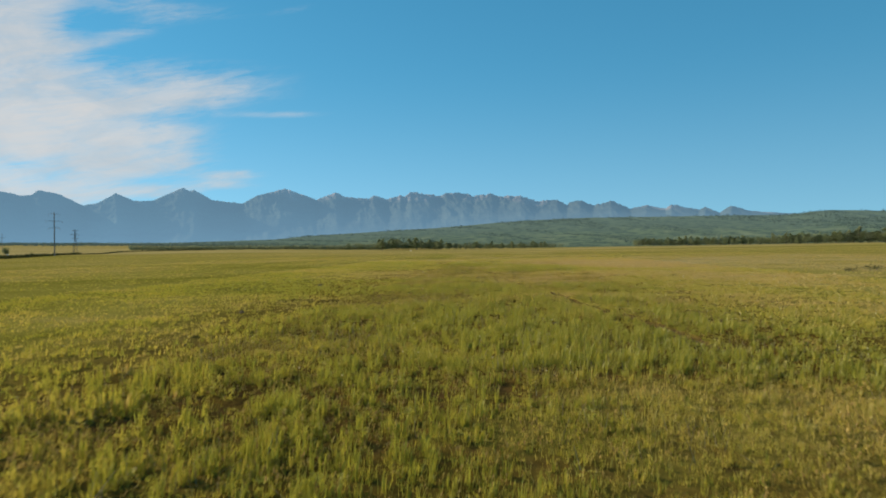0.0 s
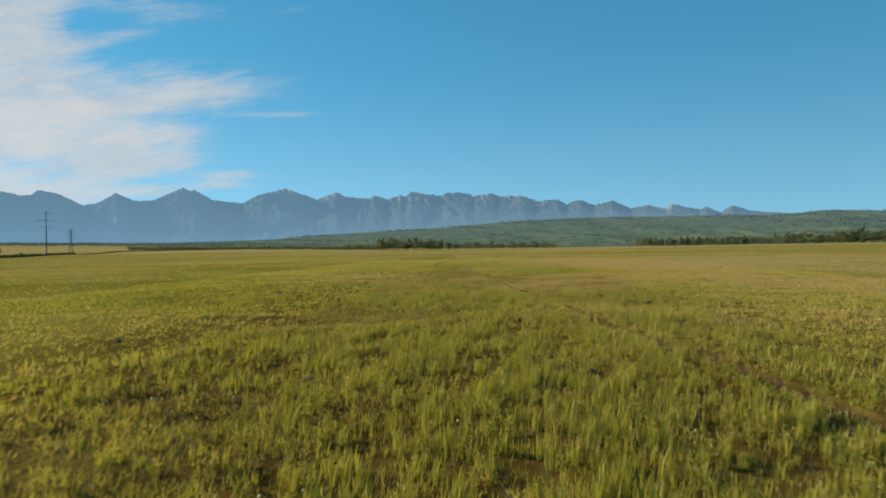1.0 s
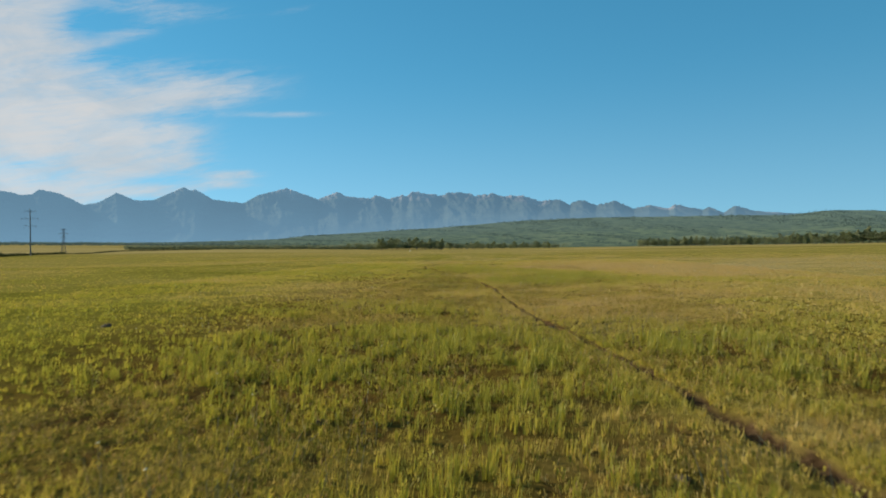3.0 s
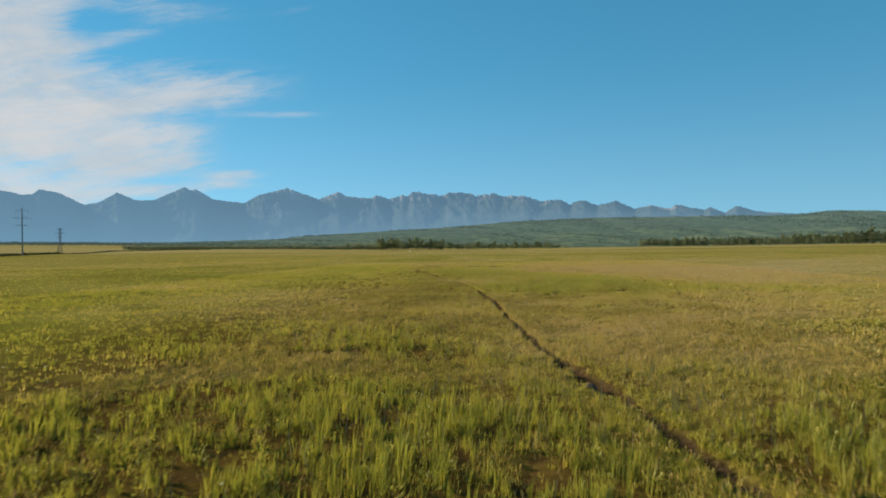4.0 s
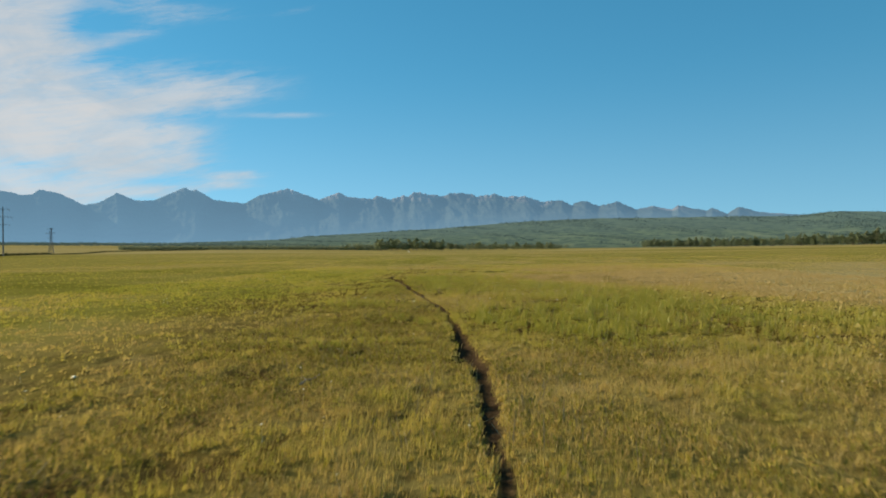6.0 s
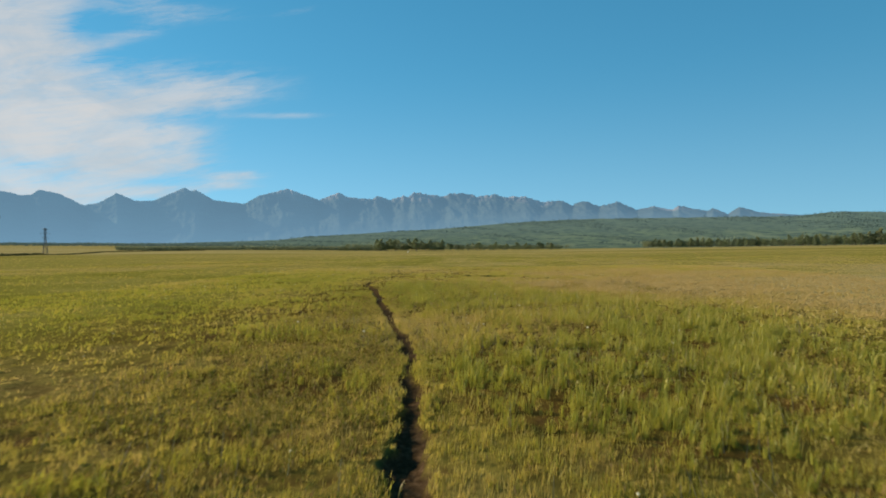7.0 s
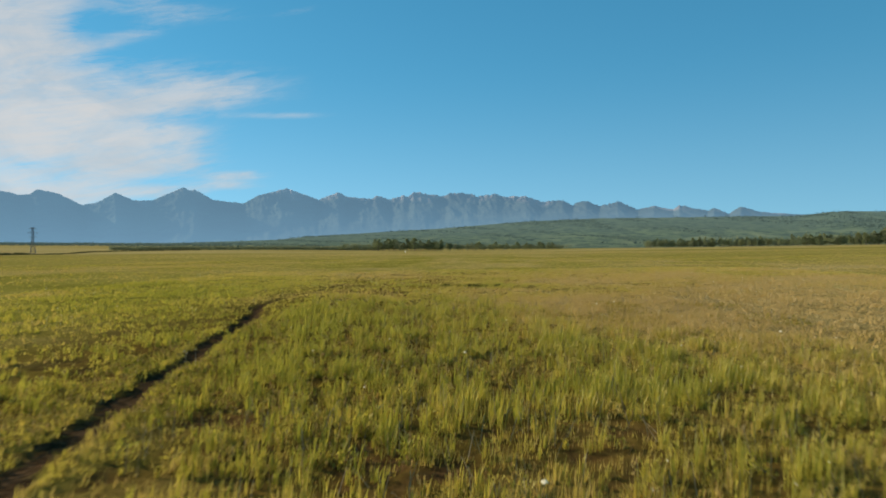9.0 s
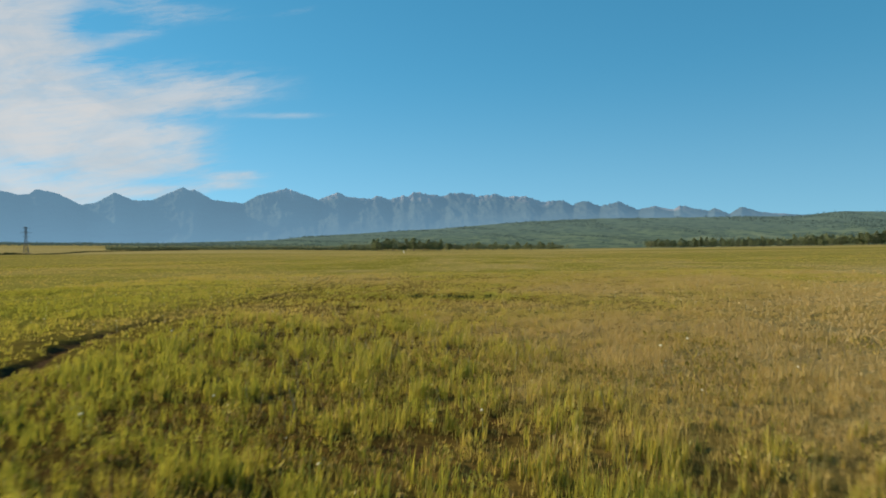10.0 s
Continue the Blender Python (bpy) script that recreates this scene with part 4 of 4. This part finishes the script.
# ---- grass ----
def blades(rng, x, y, z, count, tall, lean, width, dry, mid, spread_=0.05):
    """Tufts of blades; mid: with a bent middle, else a plain triangle. Returns corners, faces, dryness."""
    n = len(x)
    i = np.repeat(np.arange(n), count)
    m = len(i)
    ang = rng.rand(m) * 2 * np.pi
    rad = np.abs(rng.normal(size=m)) * spread_ * (tall[i] / 0.3 + 0.4)
    bx, by = x[i] + np.cos(ang) * rad, y[i] + np.sin(ang) * rad
    h = tall[i] * rng.uniform(0.35, 1.12, m)
    out = lean * h * rng.uniform(0.2, 1.1, m)
    wind = 0.10 * h
    tx, ty = bx + np.cos(ang) * out + wind, by + np.sin(ang) * out
    face = rng.rand(m) * np.pi
    w = width[i] * rng.uniform(0.7, 1.3, m) / 2
    wx, wy = np.cos(face) * w, np.sin(face) * w
    bz = z[i] - 0.02
    d = np.clip(dry[i] + rng.normal(size=m) * 0.10, 0, 1)
    if mid:
        mx, my, mz = bx + (tx - bx) * 0.35, by + (ty - by) * 0.35, bz + h * 0.6
        v = np.stack([np.stack([bx - wx, by - wy, bz], -1), np.stack([bx + wx, by + wy, bz], -1), np.stack([mx + wx * 0.85, my + wy * 0.85, mz], -1),
                      np.stack([mx - wx * 0.85, my - wy * 0.85, mz], -1), np.stack([tx, ty, bz + h], -1)], 1)
        q = np.arange(m)[:, None] * 5
        return v.reshape(-1, 3), [q + np.array([[0, 1, 2, 3]]), q + np.array([[3, 2, 4]])], np.repeat(d, 5)
    v = np.stack([np.stack([bx - wx, by - wy, bz], -1), np.stack([bx + wx, by + wy, bz], -1), np.stack([tx, ty, bz + h], -1)], 1)
    return v.reshape(-1, 3), [np.arange(m)[:, None] * 3 + np.array([[0, 1, 2]])], np.repeat(d, 3)


def sow(name, seed, area, density, count, mid, width, scale, label, inner=None, low=False, spread_=0.05, lean=0.28, gaps=0.6):
    """Tufts, or with low the short growth between them, over a stretch of the meadow."""
    rng = np.random.RandomState(seed)
    x0, x1, y0, y1 = area
    n = int((x1 - x0) * (y1 - y0) * density)
    x, y = rng.uniform(x0, x1, n), rng.uniform(y0, y1, n)
    x = x + 0.1 * y
    keep = np.ones(n, bool)
    if inner:
        a0, a1, b0, b1 = inner
        keep &= ~((x - 0.1 * y > a0) & (x - 0.1 * y < a1) & (y > b0) & (y < b1))
    # out of sight to the sides of the camera's fan
    keep &= np.abs(x - 4) < 0.84 * (y + 1) + 6
    x, y = x[keep], y[keep]
    n = len(x)
    dry, tall = growth(x, y)
    clump = clumping(x, y)
    lump = np.clip((clump - 0.36) / 0.28, 0, 1)
    kind_of = patch_noise.many(x * 0.7 + 15, y * 0.7 + 71, 2)
    bare = np.clip((fine_noise.many(x * 0.55 + 90, y * 0.55, 3) - 0.76) * 9, 0, 1)
    keep = (trail_bed(x, y) < 0.05 + 0.25 * rng.rand(n)) & (rng.rand(n) > bare * 0.85) & (rng.rand(n) > 0.92 * hollow(x, y) * (1 - 0.8 * np.clip((dry - 0.36) / 0.25, 0, 1) * (1 - 0.8 * np.clip((0.1 * y - x) / 3, 0, 1))))
    keep &= np.abs(x - np.interp(y, TRAIL_Y, TRAIL_X)) > 0.06 + 0.10 * np.clip((32 - y) / 4, 0, 1) + 0.27 * np.clip((y - 84) / 6, 0, 1)
    if low:
        bare_gap = fine_noise.many(x * 4.6 + 5, y * 4.6 + 61, 2)
        keep &= rng.rand(n) < np.clip(gaps + 0.9 * (dry - 0.35) + 2.6 * (bare_gap - 0.45), 0.18, 1) * (0.72 + 0.28 * lump) * (1 - (0.5 if inner is None else 0.0) * lushness(dry, tall)) * (1 - (0.3 if inner is None else 0.62) * np.clip((0.1 * y - x - 0.5) / 5, 0, 1) * np.clip((34 - 0.1 * y + x) / 18, 0, 1))
    else:
        keep &= rng.rand(n) < np.clip((0.12 + 0.9 * lump ** 1.5) * (0.14 + 1.05 * lushness(dry, tall)), 0.03, 1)
    beside = np.clip((np.abs(x - 0.1 * y) - 3.5) / 4.5, 0, 1)
    if inner is None:
        keep &= rng.rand(n) > 0.4 * beside
    x, y, dry, tall, clump, lump, kind_of, beside = x[keep], y[keep], dry[keep], tall[keep], clump[keep], lump[keep], kind_of[keep], beside[keep]
    n = len(x)
    if low:
        h = (0.055 + 0.06 * rng.rand(n) + (0.04 + 0.16 * tall) * lump) * scale
        dry = np.clip(dry + 0.04 + 0.35 * (0.5 - clump) + 0.16 * (rng.rand(n) - 0.5), 0, 1)
    else:
        h = (0.09 + 0.21 * lushness(dry, tall) * (0.35 + 0.85 * lump) * rng.uniform(0.6, 1.2, n) + 0.08 * rng.rand(n) ** 2) * scale
        dry = np.clip(dry - 0.16 + 0.35 * (0.5 - clump) + 0.4 * (kind_of - 0.5) + 0.07 * rng.normal(size=n) + (rng.rand(n) < 0.04) * 0.3, 0, 1)
    v, f, d = blades(rng, x, y, height(x, y), count, h, 0.35 if low else lean, width * (1 + 0.45 * beside), dry, mid, spread_)
    return tagged(new(name, mesh_from(name, v, f, M_GRASS, False, {"dry": d})), label, "grass", kind="stuff")


NEAR, MIDDLE, OUTER = (-8.0, 7.2, 3.5, 97), (-26, 26, 3.5, 130), (-75, 80, 8, 200)
sow("meadow_grass", 31, NEAR, 34.0, 12, True, 0.0105, 1.0, "upright tufts of green and straw-coloured meadow grass", spread_=0.022, lean=0.20)
sow("meadow_turf", 41, NEAR, 195, 6, False, 0.0105, 1.0, "short dry and green turf between the tufts", None, True, gaps=0.8, spread_=0.05)
sow("meadow_grass", 32, MIDDLE, 14, 7, False, 0.014, 0.8, "green and dry meadow grass further from the trail", NEAR, spread_=0.035, lean=0.18)
sow("meadow_turf", 42, MIDDLE, 38, 5, False, 0.022, 0.85, "short dense dry and green turf on the meadow", NEAR, True, gaps=1.0)
sow("meadow_turf", 45, (-15, 15, 3.5, 118), 26, 5, False, 0.016, 0.9, "short dry and green turf beside the trodden stretch", NEAR, True, gaps=1.0)
sow("meadow_turf", 33, OUTER, 4.8, 4, False, 0.06, 0.6, "low tussocks of meadow grass across the plain", MIDDLE, True)
sow("meadow_turf", 34, (-230, 220, 40, 430), 0.25, 6, False, 0.16, 0.65, "distant low tussocks of grass on the plain", OUTER, True)


def sow_herbs():
    """Low broad-leaved weeds in brown, olive and dull mauve that fill the gaps near the trail."""
    rng = np.random.RandomState(43)
    n = 84000
    y = rng.uniform(4, 92, n)
    x = rng.uniform(-7.5, 8.0, n) + 0.1 * y
    patch = patch_noise.many(x * 0.55 + 9, y * 0.55 + 3, 3)
    dry, tall = growth(x, y)
    left = np.clip((0.1 * y - x) / 4, 0, 1)
    keep = (rng.rand(n) < np.clip(0.22 + 3.0 * (patch - 0.52) + 0.6 * left - 0.4 * (tall - 0.4), 0.03, 1)) & (trail_bed(x, y) < 0.03) & (rng.rand(n) > 0.4 * hollow(x, y)) & (np.abs(x - 4) < 0.84 * (y + 1) + 6)
    x, y = x[keep], y[keep]
    n, count = len(x), 5
    i = np.repeat(np.arange(n), count)
    m = len(i)
    z = height(x, y)[i]
    up = rng.uniform(0.0, 0.11, m)
    ang = rng.rand(m) * 2 * np.pi
    reach = rng.uniform(0.02, 0.05, m)
    bx, by = x[i] + rng.normal(size=m) * 0.025, y[i] + rng.normal(size=m) * 0.025
    tx, ty = bx + np.cos(ang) * reach, by + np.sin(ang) * reach
    wide = rng.uniform(0.006, 0.014, m)
    wx, wy = -np.sin(ang) * wide, np.cos(ang) * wide
    mx, my, mz = bx + (tx - bx) * 0.55, by + (ty - by) * 0.55, z + up + 0.03
    v = np.stack([np.stack([bx, by, z + up * 0.6], -1), np.stack([mx + wx, my + wy, mz], -1), np.stack([tx, ty, mz + rng.uniform(-0.02, 0.03, m)], -1), np.stack([mx - wx, my - wy, mz], -1)], 1).reshape(-1, 3)
    return tagged(new("meadow_herbs", mesh_from("meadow_herbs", v, np.arange(4 * m).reshape(-1, 4), M_HERB)), "low brown and olive broad-leaved weeds between the grass tufts", "weeds", kind="stuff")


def sow_straw():
    """Thin pale dead stems, upright or fallen."""
    rng = np.random.RandomState(44)
    n = 9000
    y = rng.uniform(4, 96, n)
    x = rng.uniform(-7.5, 8.0, n) + 0.1 * y
    keep = (patch_noise.many(x * 0.4 + 60, y * 0.4 + 90, 2) > 0.52) & (trail_bed(x, y) < 0.03)
    x, y = x[keep], y[keep]
    m = len(x)
    z, ang = height(x, y), rng.rand(m) * 2 * np.pi
    lean = np.where(rng.rand(m) < 0.3, rng.uniform(1.2, 3.0, m), rng.uniform(0.05, 0.5, m))
    h = rng.uniform(0.18, 0.36, m) / np.sqrt(1 + lean ** 2)
    tx, ty, tz = x + np.cos(ang) * lean * h, y + np.sin(ang) * lean * h, z + h + 0.04
    w = 0.0045
    v = np.stack([np.stack([x - w, y, z], -1), np.stack([x + w, y, z], -1), np.stack([tx + w * 0.6, ty, tz], -1), np.stack([tx - w * 0.6, ty, tz], -1)], 1).reshape(-1, 3)
    return tagged(new("dead_stems", mesh_from("dead_stems", v, np.arange(4 * m).reshape(-1, 4), M_STRAW)), "thin pale dead grass stems standing and lying in the meadow", "straw", kind="stuff")


def sow_clumps():
    """Leafy green clumps, low and rounded, in the lusher patches."""
    rng = np.random.RandomState(46)
    n = 9000
    y = rng.uniform(4, 100, n)
    x = rng.uniform(-8.5, 9.0, n) + 0.1 * y
    dry, tall = growth(x, y)
    clump = clumping(x, y)
    keep = (rng.rand(n) < np.clip(0.10 + 2.2 * (tall - 0.45) - 1.2 * (dry - 0.4), 0.015, 1) * np.clip((clump - 0.44) * 9, 0, 1)) & (trail_bed(x, y) < 0.03) & (np.abs(x - 4) < 0.84 * (y + 1) + 6)
    x, y, dry, tall = x[keep], y[keep], dry[keep], tall[keep]
    n, count = len(x), 46
    wide, high = rng.uniform(0.07, 0.15, n), rng.uniform(0.10, 0.17, n) + 0.12 * tall
    i = np.repeat(np.arange(n), count)
    m = len(i)
    a, f = rng.rand(m) * 2 * np.pi, rng.rand(m)
    rad = wide[i] * np.sqrt(1 - 0.75 * f ** 2) * np.sqrt(rng.rand(m)) * (0.8 + 0.5 * rng.rand(m))
    bx, by, bz = x[i] + rad * np.cos(a), y[i] + rad * np.sin(a), height(x, y)[i] + high[i] * (0.05 + 0.85 * f)
    # each leaf leans outwards and up
    reach = rng.uniform(0.03, 0.065, m)
    tilt_ = rng.uniform(0.4, 1.4, m)
    ox, oy, oz = np.cos(a) * np.cos(tilt_) * reach, np.sin(a) * np.cos(tilt_) * reach, np.sin(tilt_) * reach
    turn_ = rng.rand(m) * np.pi
    w = rng.uniform(0.006, 0.012, m)
    wx, wy = np.cos(turn_) * w, np.sin(turn_) * w
    v = np.stack([np.stack([bx, by, bz], -1), np.stack([bx + ox * 0.5 + wx, by + oy * 0.5 + wy, bz + oz * 0.55], -1), np.stack([bx + ox, by + oy, bz + oz], -1), np.stack([bx + ox * 0.5 - wx, by + oy * 0.5 - wy, bz + oz * 0.55], -1)], 1).reshape(-1, 3)
    d = np.repeat(np.clip(dry[i] * 0.5 + 0.03 + 0.10 * rng.normal(size=n)[i] + 0.05 * rng.normal(size=m), 0, 1), 4)
    return tagged(new("leafy_clumps", mesh_from("leafy_clumps", v, np.arange(4 * m).reshape(-1, 4), M_GRASS, False, {"dry": d})), "low rounded leafy green clumps among the grass", "weeds", kind="stuff")


sow_herbs()
sow_clumps()
sow_straw()


def sow_edges():
    """Taller tufts that hang over both lips of the trail."""
    rng = np.random.RandomState(36)
    n = 5200
    y = rng.uniform(14, 128, n)
    side = np.where(rng.rand(n) < 0.5, -1, 1)
    x = np.interp(y, TRAIL_Y, TRAIL_X) + side * (0.09 + np.abs(rng.normal(size=n)) * 0.2)
    keep = (trail_bed(x, y) < 0.1 + 0.3 * rng.rand(n)) & ((y < 86) | (rng.rand(n) < 0.3)) & ((y > 33) | (rng.rand(n) < 0.35))
    x, y = x[keep], y[keep]
    dry, tall = growth(x, y)
    h = 0.05 + 0.12 * rng.rand(len(x)) ** 2 + 0.12 * tall
    v, f, d = blades(rng, x, y, height(x, y), 9, h, 0.4, np.full(len(x), 0.012), np.clip(dry + 0.05, 0, 1), True)
    return tagged(new("meadow_grass", mesh_from("meadow_grass", v, f, M_GRASS, False, {"dry": d})), "grass tufts hanging over the edges of the trail", "grass", kind="stuff")


sow_edges()


def sow_flowers():
    """White and pale yellow flower heads on thin stems, scattered through the meadow."""
    rng = np.random.RandomState(51)
    n = 1300
    x, y = rng.uniform(-16, 26, n), rng.uniform(8, 128, n)
    keep = patch_noise.many(x * 0.12 + 80, y * 0.12 + 33, 3) + 0.25 * np.clip((y - 30) / 40, 0, 1) > 0.62
    x, y = x[keep], y[keep]
    # a few larger heads
    big = np.array(((8.55, 48.6), (8.6, 46.6), (10.9, 49.5), (-1.85, 54.6), (2.9, 68.3), (6.1, 70.1), (7.56, 74.6), (0.65, 70.7), (8.7, 69.0), (7.2, 80.2), (12.5, 89.7), (14.3, 83.2), (11.6, 88.8), (21.2, 81.7)))
    x, y = np.concatenate([big[:, 0], x]), np.concatenate([big[:, 1], y])
    vs, fs, at = [], [], 0
    ring = np.arange(6) * np.pi / 3
    for fx, fy, fz in zip(x, y, height(x, y)):
        h, r = rng.uniform(0.18, 0.34), rng.uniform(0.009, 0.020) if at >= 10 * len(big) else rng.uniform(0.026, 0.040)
        lean = rng.normal(size=2) * 0.03
        cup = [(fx + lean[0] + r * np.cos(a), fy + lean[1] + r * np.sin(a), fz + h + 0.35 * r * (i % 2)) for i, a in enumerate(ring)]
        heart = [(fx + lean[0], fy + lean[1], fz + h - 0.6 * r), (fx + lean[0], fy + lean[1], fz + h + 0.8 * r)]
        stem = [(fx - 0.003, fy, fz), (fx + 0.003, fy, fz)]
        vs += cup + heart + stem
        fs += [(at + i, at + (i + 1) % 6, at + 7) for i in range(6)] + [(at + (i + 1) % 6, at + i, at + 6) for i in range(6)] + [(at + 8, at + 9, at + 6)]
        at += 10
    return tagged(new("wildflowers", mesh_from("wildflowers", np.array(vs), np.array(fs), M_PETAL)), "small white wildflowers scattered through the grass", "flowers", kind="stuff")


sow_flowers()
